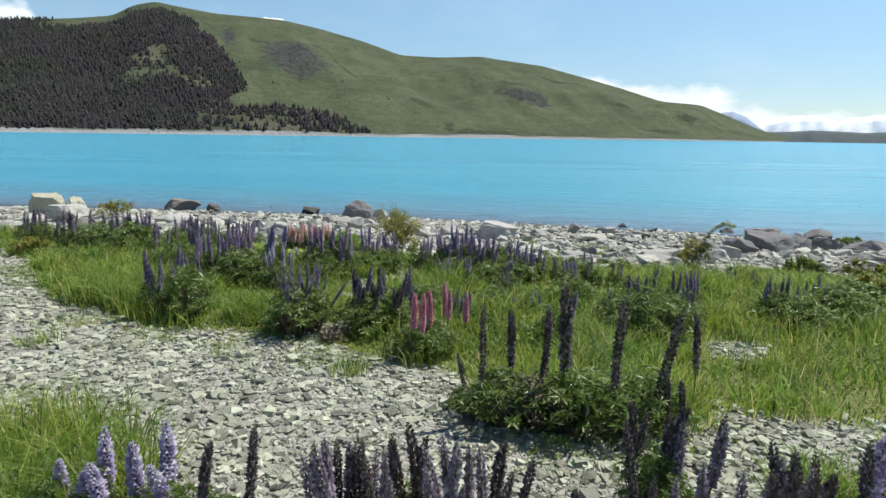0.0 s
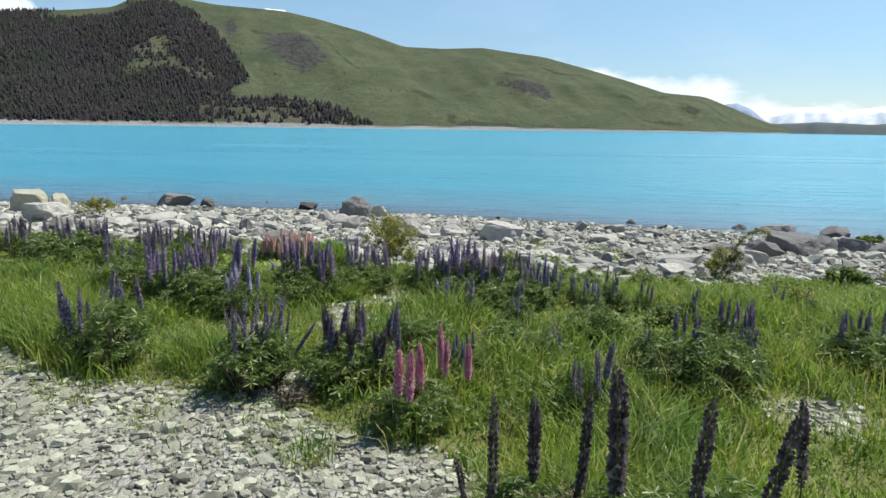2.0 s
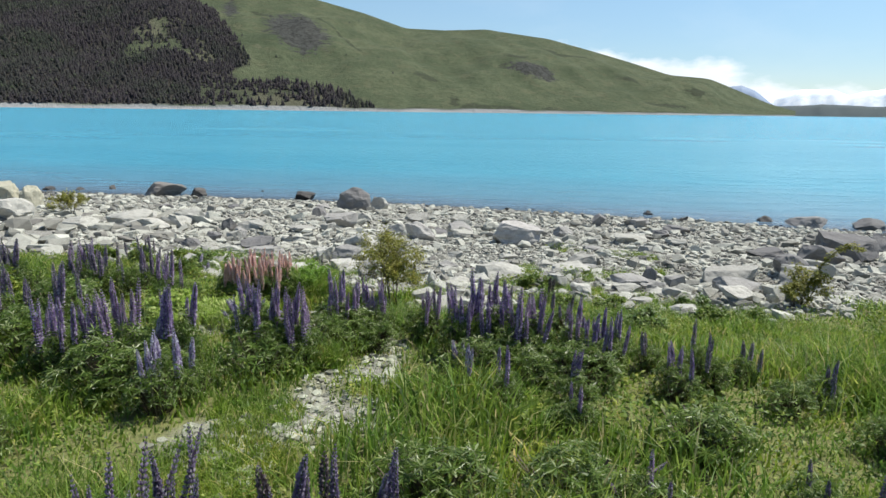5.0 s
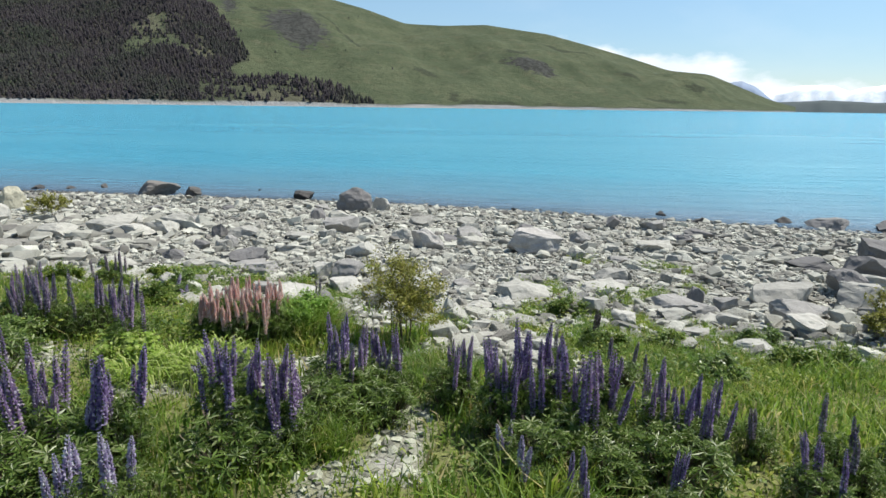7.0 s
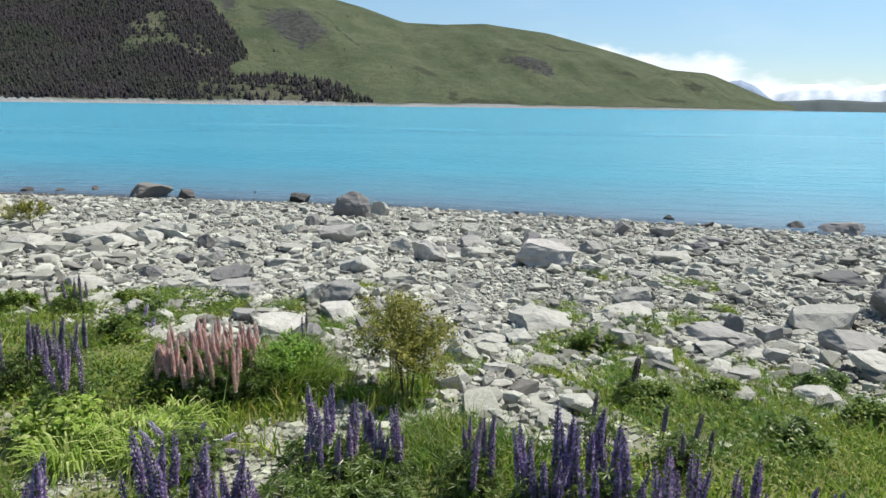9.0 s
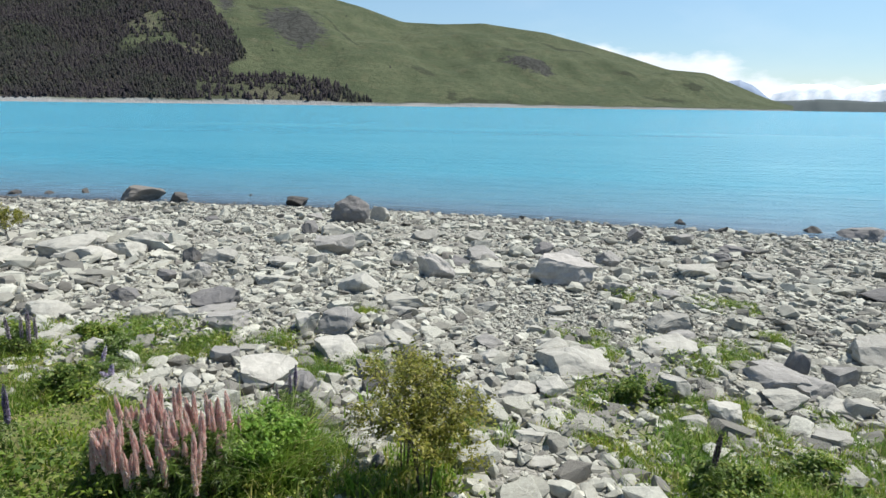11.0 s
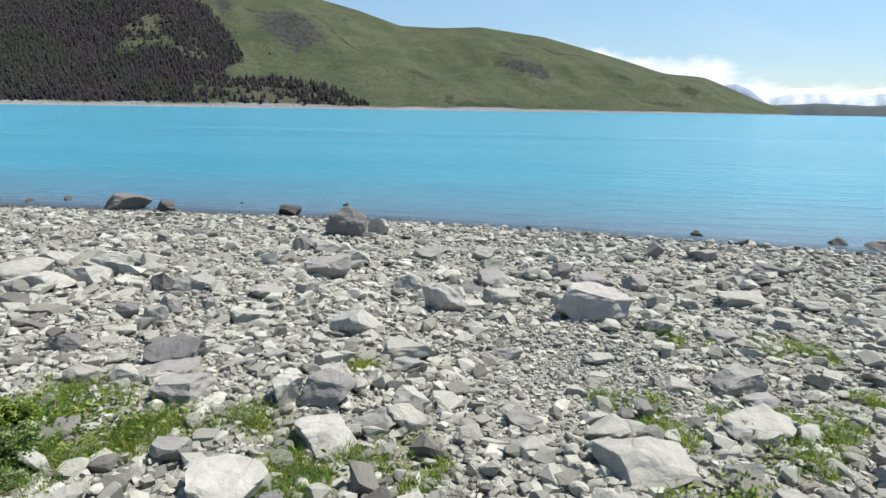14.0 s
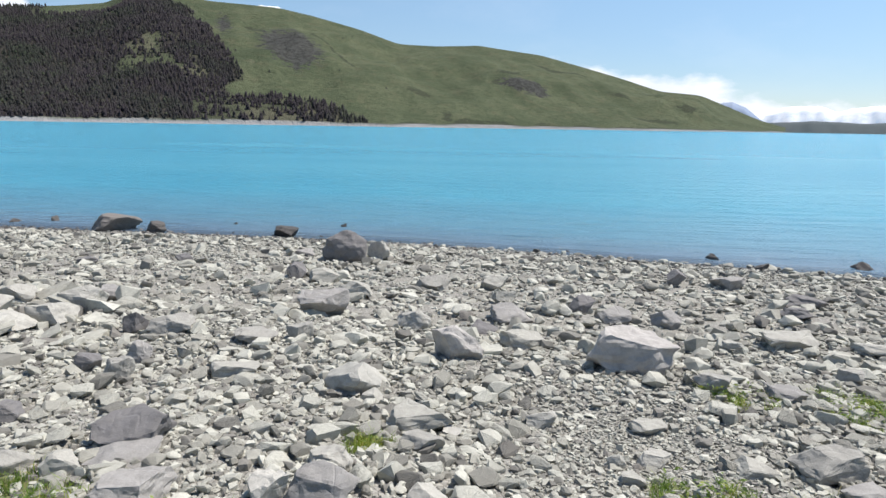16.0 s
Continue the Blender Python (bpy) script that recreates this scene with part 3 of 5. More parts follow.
def hill():
    aa = np.concatenate([np.arange(-1.2, -0.64, 0.01), np.arange(-0.64, 0.471, 0.003)])
    uu = np.concatenate([[-0.01, 0.0, 0.005, 0.010, 0.016, 0.024], np.linspace(0.035, 1.0, 100), [1.04, 1.15, 1.4]])
    ga, gu = np.meshgrid(aa, uu)
    x, y, z = hill_point(ga, gu)
    na, nu = len(aa), len(uu)
    i = (np.arange(nu - 1)[:, None] * na + np.arange(na - 1)[None]).ravel()
    tris = np.concatenate([np.stack([i, i + 1, i + na + 1], -1), np.stack([i, i + na + 1, i + na], -1)])
    m = tri_mesh("hill", np.stack([x, y, z], -1).reshape(-1, 3), tris, M_HILL, True)
    a, u = ga.ravel(), gu.ravel()
    wob = wave(x, y, 0.02, 31).ravel()
    blob = lambda ca, cu, ra, ru, s=0.0: np.clip(1.15 - np.hypot((a - ca) / ra, (u - cu - s * (a - ca)) / ru) * 0.75, 0, 1)
    sc = np.maximum(blob(-0.258, 0.53, 0.050, 0.18, -0.8), 0.9 * blob(0.10, 0.40, 0.045, 0.07, -0.8))
    sc = np.maximum(sc, 0.7 * blob(-0.352, 0.72, 0.016, 0.16))
    line = np.clip(1.1 - np.abs(a - np.interp(u, (0.43, 0.51, 0.63, 0.70), (-0.166, -0.183, -0.199, -0.226))) / 0.007, 0, 1) * (u > 0.42) * (u < 0.71)
    bu = np.maximum(0.85 * line, 0.85 * blob(0.076, 0.54, 0.022, 0.05))
    for ca, cu, ra, ru in ((0.055, 0.43, 0.012, 0.05), (0.245, 0.50, 0.024, 0.035), (0.342, 0.39, 0.020, 0.07), (-0.02, 0.07, 0.012, 0.06), (-0.065, 0.27, 0.03, 0.04), (-0.31, 0.70, 0.02, 0.06), (0.15, 0.75, 0.05, 0.04), (0.3, 0.2, 0.05, 0.05)):
        bu = np.maximum(bu, 0.75 * blob(ca, cu, ra, ru, -1.0))
    bu = np.maximum(bu, 0.62 * np.clip((0.05 + 0.03 * wob - u) / 0.03, 0, 1) * (a > -0.14))
    paint(m, "scree", sc)
    paint(m, "bush", bu)
    paint(m, "clearing", np.maximum(0.8 * clearing(a, u, wob) * (u < 0.8) * (a < -0.3), 0.7 * np.clip((0.10 - u) / 0.03, 0, 1) * np.clip((-0.17 - a) / 0.02, 0, 1) * np.clip((a + 0.34) / 0.02, 0, 1)))
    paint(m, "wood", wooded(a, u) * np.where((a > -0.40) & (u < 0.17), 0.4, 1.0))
    paint(m, "shore", np.clip((0.013 + 0.004 * wob - u) / 0.005, 0, 1))
    return tagged(new("hill", m), "broad green tussock hill across the lake with a grey scree patch", "hill", kind="structure")


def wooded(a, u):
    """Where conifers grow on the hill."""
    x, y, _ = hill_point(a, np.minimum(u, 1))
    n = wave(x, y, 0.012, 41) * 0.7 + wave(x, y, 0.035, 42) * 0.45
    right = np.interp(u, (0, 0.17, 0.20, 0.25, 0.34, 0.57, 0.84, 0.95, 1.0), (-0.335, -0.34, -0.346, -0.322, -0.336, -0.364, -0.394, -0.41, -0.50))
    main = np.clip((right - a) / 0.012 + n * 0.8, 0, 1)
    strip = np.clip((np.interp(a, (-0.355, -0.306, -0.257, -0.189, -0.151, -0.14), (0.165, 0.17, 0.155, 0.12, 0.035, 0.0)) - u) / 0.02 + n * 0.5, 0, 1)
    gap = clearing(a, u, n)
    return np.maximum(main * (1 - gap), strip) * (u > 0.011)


def clearing(a, u, n):
    """Stony openings in the forest."""
    gap = np.clip(1.15 - np.hypot((a + 0.455) / 0.042, (u - 0.43 - 0.9 * (-0.455 - a)) / 0.10) * 1.1 + n * 1.5, 0, 0.93)
    gap = np.maximum(gap, np.clip(1.3 - np.hypot((a + 0.394) / 0.05, (u - 0.265 - 1.18 * (-0.394 - a)) / 0.052) + n * 0.8, 0, 1))
    gap = np.maximum(gap, np.clip((u - 0.86) / 0.03, 0, 1) * np.clip((a + 0.60) / 0.03, 0, 1) * np.clip((-0.475 - a) / 0.01, 0, 1))
    gap = np.maximum(gap, np.clip((-0.05 + n - 0.75) * 3, 0, 1) * 0.7)
    gap = np.maximum(gap, np.clip((u - 0.9) / 0.04, 0, 1) * np.clip((a + 0.5) / 0.02, 0, 1))
    return gap


def forest():
    """Conifers: ragged stacks of cones, with bare stem below."""
    rng = np.random.default_rng(7)
    shapes = []
    for _ in range(8):
        v, f = [], []
        tiers, sides = 3, 6
        for k in range(tiers):
            z0, z1 = 0.10 + 0.26 * k, min(0.10 + 0.26 * k + 0.45, 1.0)
            r = 0.36 * (1 - 0.27 * k)
            b = len(v)
            for j in range(sides):
                an = 6.283 * (j + rng.uniform(-0.3, 0.3)) / sides
                rr = r * rng.uniform(0.6, 1.2)
                v.append((rr * math.cos(an), rr * math.sin(an), z0 + rng.uniform(-0.05, 0.05)))
            v.append((rng.uniform(-0.02, 0.02), rng.uniform(-0.02, 0.02), z1))
            f += [(b + j, b + (j + 1) % sides, b + sides) for j in range(sides)]
        b = len(v)
        v += [(0.02, 0, 0), (-0.01, 0.02, 0), (-0.01, -0.02, 0), (0, 0, 0.5)]
        f += [(b, b + 1, b + 3), (b + 1, b + 2, b + 3), (b + 2, b, b + 3)]
        shapes.append((np.array(v), np.array(f)))
    n = 110000
    a, u = rng.uniform(-0.72, -0.10, n), rng.uniform(0.011, 1.0, n)
    keep = rng.uniform(size=n) < wooded(a, u) * np.where((u < 0.2) & (a > -0.40), np.where((u < 0.10) & (a < -0.245), 0.035 + 0.09 * (wave(a * 1500, u * 1500, 0.05, 44) > 0.1), 0.15), 0.30)
    a2, u2 = rng.uniform(-0.46, 0.0, 500), rng.uniform(0.05, 0.95, 500)
    lone = rng.uniform(size=500) < 0.12 * np.clip((-0.1 - a2) * 6, 0, 1)
    a, u = np.concatenate([a[keep], a2[lone]]), np.concatenate([u[keep], u2[lone]])
    x, y, z = hill_point(a, u)
    m = len(a)
    h = (8 + 16 * rng.uniform(0, 1, m) ** 1.2) * np.where((u < 0.2) & (a > -0.345), 1.15, 1.0)
    h[-int(lone.sum()):] *= 0.6
    size = np.stack([h * rng.uniform(0.8, 1.2, m), h * rng.uniform(0.8, 1.2, m), h], -1)
    rot = turns(rng.uniform(0, 6.28, m), rng.uniform(0, 0.05, m), rng.uniform(0, 6.28, m))
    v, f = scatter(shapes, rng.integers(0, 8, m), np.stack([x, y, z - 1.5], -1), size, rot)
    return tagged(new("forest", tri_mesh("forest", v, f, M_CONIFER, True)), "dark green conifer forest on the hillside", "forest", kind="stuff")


def far_range(name, label, a0, a1, dist, knots_a, knots_t, mat, rough, seed):
    """A ridge on the horizon, with a rounded front."""
    aa = np.linspace(a0, a1, 160)
    rows = []
    top = (np.interp(aa, knots_a, knots_t) + rough * wave(aa * 1000, aa * 0, 0.09, seed) + 0.4 * rough * wave(aa * 1000, aa * 0, 0.31, seed + 1)) * dist
    for u, hgt in ((0.0, -0.02), (0.3, 0.35), (0.65, 0.75), (1.0, 1.0), (1.2, 0.6)):
        d = dist * (0.96 + 0.04 * u) * (1 + 0.004 * wave(aa * 900, aa * 0 + u * 9, 0.2, seed + 2))
        rows.append(np.stack([d * np.sin(aa), d * np.cos(aa), WATER_Z - 1 + np.maximum(top, 3) * hgt], -1))
    v = np.concatenate(rows)
    n = len(aa)
    i = (np.arange(4)[:, None] * n + np.arange(n - 1)[None]).ravel()
    tris = np.concatenate([np.stack([i, i + 1, i + n + 1], -1), np.stack([i, i + n + 1, i + n], -1)])
    return tagged(new(name, tri_mesh(name, v, tris, mat, True)), label, "mountain", kind="structure")


hill()
forest()
m = Mat("low_far_land", 0.95, 0.1)
m.colour(m.mix(m.noise(0.01, 5.0, 0.6, m.pos), (0.065, 0.085, 0.09), (0.11, 0.125, 0.125)))
far_range("far_shore", "low dark far shore of the lake", 0.36, 0.95, 4000, (0.36, 0.44, 0.5, 0.56, 0.62, 0.8, 0.95), (0.006, 0.013, 0.016, 0.0135, 0.018, 0.015, 0.015), m.m, 0.0008, 51)
# the blue of the hazy distance is painted into this spur's base colour
m = Mat("hazed_far_mountain", 0.95, 0.1)
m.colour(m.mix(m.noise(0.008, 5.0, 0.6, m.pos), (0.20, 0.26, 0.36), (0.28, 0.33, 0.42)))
far_range("far_mountain", "distant mountain spur, coloured blue-grey for haze", 0.33, 0.47, 4400, (0.32, 0.37, 0.388, 0.40, 0.417, 0.436, 0.452), (0.025, 0.034, 0.040, 0.041, 0.034, 0.019, 0.006), m.m, 0.0008, 54)
m = Mat("snow_far_mountain", 0.9, 0.1)
m.colour(m.mix(m.ramp(m.noise(0.012, 6.0, 0.7, m.pos), ((0.45, 0.0), (0.6, 1.0))), (0.90, 0.91, 0.92), (0.70, 0.76, 0.83)))
far_range("snow_range", "snow-covered distant mountain range under cloud", 0.38, 0.95, 4600, (0.38, 0.45, 0.48, 0.53, 0.58, 0.66, 0.95), (0.02, 0.030, 0.037, 0.028, 0.036, 0.034, 0.04), m.m, 0.004, 57)

far_range("snow_peak", "snowy summit just showing behind the hill", -0.36, -0.20, 4600, (-0.36, -0.33, -0.30, -0.275, -0.25, -0.20), (0.13, 0.160, 0.1712, 0.1695, 0.155, 0.12), m.m, 0.001, 60)


# ---- boulders ----
def boulder(x, y, w, h, mat, label, seed, deep=0.9, yaw=None, sink=0.2, cuts=9, boxy=True):
    """A cut and weathered block, w wide and h above the ground."""
    rng = np.random.default_rng(seed)
    v, f = angular(4 if w > 0.4 else 3, cuts, rng, 0.45, 0.85, boxy)
    lump = np.array([noise.noise(Vector(p) * 2.3 + Vector((seed, 0, 0))) * 0.12 + noise.noise(Vector(p) * 5.5 + Vector((0, seed, 0))) * 0.05 + noise.noise(Vector(p) * 13 + Vector((0, 0, seed))) * 0.02 for p in v])
    v = v * (1 + lump)[:, None]
    lo, hi = v.min(0), v.max(0)
    v = (v - (lo + hi) / 2) / (hi - lo)
    v = v * np.array([w, w * deep, h * (1 + sink)])
    v[:, 2] += h * (1 - sink) / 2 * 1.0
    me = tri_mesh("boulder", v, f, mat)
    ob = new("boulder", me)
    t = rng.uniform(-0.25, 0.25) if yaw is None else yaw
    ob.matrix_basis = Matrix.Translation((x, y + w * deep * 0.35, float(land(x, y + w * deep * 0.35)))) @ Matrix.Rotation(t, 4, "Z")
    return tagged(ob, label, "boulder", "boulders on the beach")


LAKE_EDGE = ((-6.3, 39.3, 2.0, 1.45), (-12.3, 51.4, 1.75, 0.75), (-20.8, 52.0, 1.35, 0.78))
# x, y of the front foot, width, height
PALE_NEAR = ((-0.08, 14.62, 0.28, 0.08), (-0.09, 15.12, 0.36, 0.14), (0.14, 15.6, 0.39, 0.11), (3.23, 15.69, 0.48, 0.14), (1.76, 15.85, 0.4, 0.14), (-4.7, 15.89, 0.49, 0.14), (-2.43, 16.47, 0.31, 0.13), (-0.09, 16.51, 0.47, 0.16),
             (4.05, 16.56, 0.41, 0.2), (3.83, 16.63, 0.48, 0.15), (1.85, 16.7, 0.4, 0.29), (3.23, 16.71, 0.59, 0.2), (-5.58, 17.04, 0.33, 0.3), (0.71, 17.24, 1.01, 0.3), (-6.79, 17.62, 0.56, 0.16), (0.57, 18.25, 0.62, 0.22))
PALE_MID = ((-2.1, 18.43, 0.59, 0.28), (2.47, 18.53, 0.93, 0.28), (0.54, 18.87, 0.37, 0.14), (6.4, 19.1, 1.52, 0.46), (-1.72, 19.12, 0.54, 0.3), (-5.6, 19.46, 0.4, 0.22), (-6.2, 19.47, 0.45, 0.22), (-8.04, 19.6, 0.97, 0.27), (-2.86, 19.82, 0.52, 0.26),
            (0.58, 20.12, 0.31, 0.14), (3.04, 20.39, 0.84, 0.36), (2.11, 20.47, 0.55, 0.18), (0.52, 20.68, 0.25, 0.16), (1.01, 20.72, 0.46, 0.16), (-1.9, 20.73, 0.57, 0.22), (-1.96, 21.4, 0.97, 0.32), (1.24, 21.73, 0.51, 0.16), (-0.24, 21.91, 0.46, 0.22))
PALE_FAR = ((-6.98, 22.94, 0.51, 0.4), (2.8, 23.23, 0.66, 0.3), (-5.2, 23.25, 0.87, 0.26), (5.89, 24.58, 0.53, 0.31), (-5.4, 25.02, 0.87, 0.28), (-4.62, 25.35, 0.56, 0.34), (-7.37, 25.69, 0.95, 0.34), (-0.09, 25.73, 1.0, 0.38), (7.49, 26.4, 0.77, 0.27),
            (4.6, 26.72, 0.51, 0.26), (5.98, 26.82, 1.21, 0.36), (-2.52, 27.47, 0.99, 0.48), (-12.42, 28.08, 0.97, 0.41), (-4.39, 30.7, 1.03, 0.45), (-0.08, 31.08, 0.78, 0.4), (-2.73, 22.4, 0.4, 0.2), (-1.75, 18.5, 0.5, 0.3), (-10.54, 27.6, 1.25, 0.6))
PALE_SIDE = ((7.94, 19.0, 1.1, 0.5), (8.55, 20.2, 1.37, 0.52), (-11.7, 25.6, 1.5, 0.6), (-10.4, 26.2, 1.1, 0.5), (-12.6, 24.2, 1.2, 0.45), (-0.2, 34.1, 0.94, 0.5), (-2.29, 33.4, 1.2, 0.5), (-5.88, 33.3, 1.09, 0.52))
BLOCKS_SIDE = ((12.6, 24.8, 1.9, 0.95), (18.4, 27.8, 1.8, 0.75), (14.6, 26.4, 0.95, 0.85), (16.3, 27.0, 1.7, 0.8), (13.3, 20.2, 1.3, 0.44))
TAN = ((1.69, 24.21, 1.62, 0.76), (-1.47, 24.77, 0.99, 0.68))
GREY = ((3.87, 17.16, 0.68, 0.26), (5.65, 17.18, 0.92, 0.38), (3.47, 17.26, 0.75, 0.28), (1.71, 17.4, 0.43, 0.22), (-4.05, 17.41, 0.36, 0.2), (4.5, 17.7, 0.46, 0.36), (3.6, 17.81, 0.53, 0.26), (-0.35, 18.6, 0.54, 0.2), (-4.59, 18.8, 0.7, 0.28), (-2.79, 18.99, 0.81, 0.42), (3.07, 19.8, 0.63, 0.22),
        (-5.15, 19.66, 0.8, 0.14), (3.87, 22.96, 0.67, 0.22), (-7.16, 23.96, 0.49, 0.41), (-10.53, 29.1, 0.9, 0.37), (-4.82, 28.19, 1.28, 0.62), (-0.08, 28.29, 1.04, 0.36), (3.88, 28.75, 0.8, 0.46), (2.55, 28.87, 0.95, 0.4), (8.97, 36.74, 1.34, 0.5), (-8.66, 41.91, 0.98, 0.36))
DARK = ((-5.3, 20.14, 0.87, 0.38), (-2.68, 16.21, 0.36, 0.32), (4.01, 17.95, 0.34, 0.46), (8.2, 19.96, 0.92, 0.61), (-7.35, 20.81, 0.54, 0.3), (-7.75, 23.44, 0.48, 0.35), (9.58, 24.03, 1.26, 0.38), (-8.23, 25.75, 0.56, 0.48), (-0.89, 26.94, 0.75, 0.32), (1.96, 30.01, 0.75, 0.46), (8.37, 30.71, 1.06, 0.36),
        (9.56, 32.65, 1.38, 0.42), (-7.25, 34.92, 0.75, 0.56), (-15.49, 36.16, 0.64, 0.3), (7.09, 37.24, 0.73, 0.65), (-12.58, 37.82, 0.77, 0.3), (10.3, 22.6, 1.4, 0.72), (21.7, 43.5, 2.2, 0.85), (25.0, 43.0, 1.85, 0.85))
WHITE = ((3.8, 14.84, 0.65, 0.18), (-0.58, 15.87, 0.28, 0.38), (5.1, 15.91, 0.81, 0.35), (2.19, 16.03, 0.41, 0.28), (-3.95, 16.13, 0.28, 0.2), (0.35, 16.51, 0.44, 0.22), (-3.29, 16.61, 0.82, 0.3), (-2.6, 17.82, 0.72, 0.26), (-0.38, 17.9, 0.36, 0.17), (-3.32, 18.93, 0.44, 0.34), (-1.52, 21.33, 0.26, 0.12),
         (-3.06, 22.68, 1.09, 0.46), (-11.03, 25.28, 1.57, 0.45), (-5.1, 41.2, 1.1, 0.9), (-17.0, 26.7, 1.7, 0.95))

for k, row in enumerate(LAKE_EDGE):
    boulder(*row, M_DARK_ROCK if k else M_DUSK_ROCK, "dark weathered boulder at the water's edge", 113 + k, boxy=False, cuts=6 if not k else 10)
boulder(-23.8, 52.0, 3.2, 1.1, M_BROWN_ROCK, "broad brown and tan boulder at the water's edge", 110, boxy=False, cuts=12)
for k, row in enumerate(PALE_NEAR + PALE_MID + PALE_FAR + PALE_SIDE):
    boulder(*row, M_BOULDER, "angular pale grey boulder among beach stones" if row[2] > 0.8 else "small angular grey block among beach stones", 120 + k, deep=0.8, cuts=11)
for k, row in enumerate(GREY + BLOCKS_SIDE):
    boulder(*row, M_DUSK_ROCK if row[0] > 12 else M_GREY_ROCK, "mid-grey angular boulder among beach stones", 300 + k, cuts=11)
for k, row in enumerate(TAN):
    boulder(*row, M_WARM_ROCK, "large warm grey boulder with a split face", 361 + k, cuts=9, deep=0.7)
for k, row in enumerate(DARK):
    boulder(*row, M_DUSK_ROCK, "dark grey angular boulder among beach stones", 200 + k, cuts=11)
for k, row in enumerate(WHITE):
    boulder(*row, M_WHITE_ROCK, "smooth whitish boulder among beach stones", 240 + k, cuts=9)
for k, (x, y, w, h) in enumerate(((-29.7, 55.8, 0.7, 0.35), (-32.0, 55.0, 0.9, 0.2), (-17.0, 55.9, 0.5, 0.15), (-9.4, 55.8, 0.5, 0.25), (12.6, 47.3, 0.8, 0.3), (14.0, 44.6, 0.9, 0.4), (19.8, 45.4, 1.3, 0.35), (3.0, 48.0, 0.5, 0.25), (-34.5, 54.5, 1.0, 0.3))):
    ob = boulder(x, y, w, h + 0.5, M_DARK_ROCK, "dark wet rock standing in the shallows", 270 + k)
    ob.location.z = WATER_Z + h - (h + 0.5)
boulder(-22.75, 33.6, 2.5, 1.3, M_TAN_ROCK, "huge flat-topped pale tan block", 260, deep=0.8, yaw=0.05, cuts=1)
boulder(-20.95, 33.6, 0.85, 1.2, M_TAN_ROCK, "narrow upright pale tan block beside a larger one", 262, deep=1.2, yaw=0.05, cuts=1)


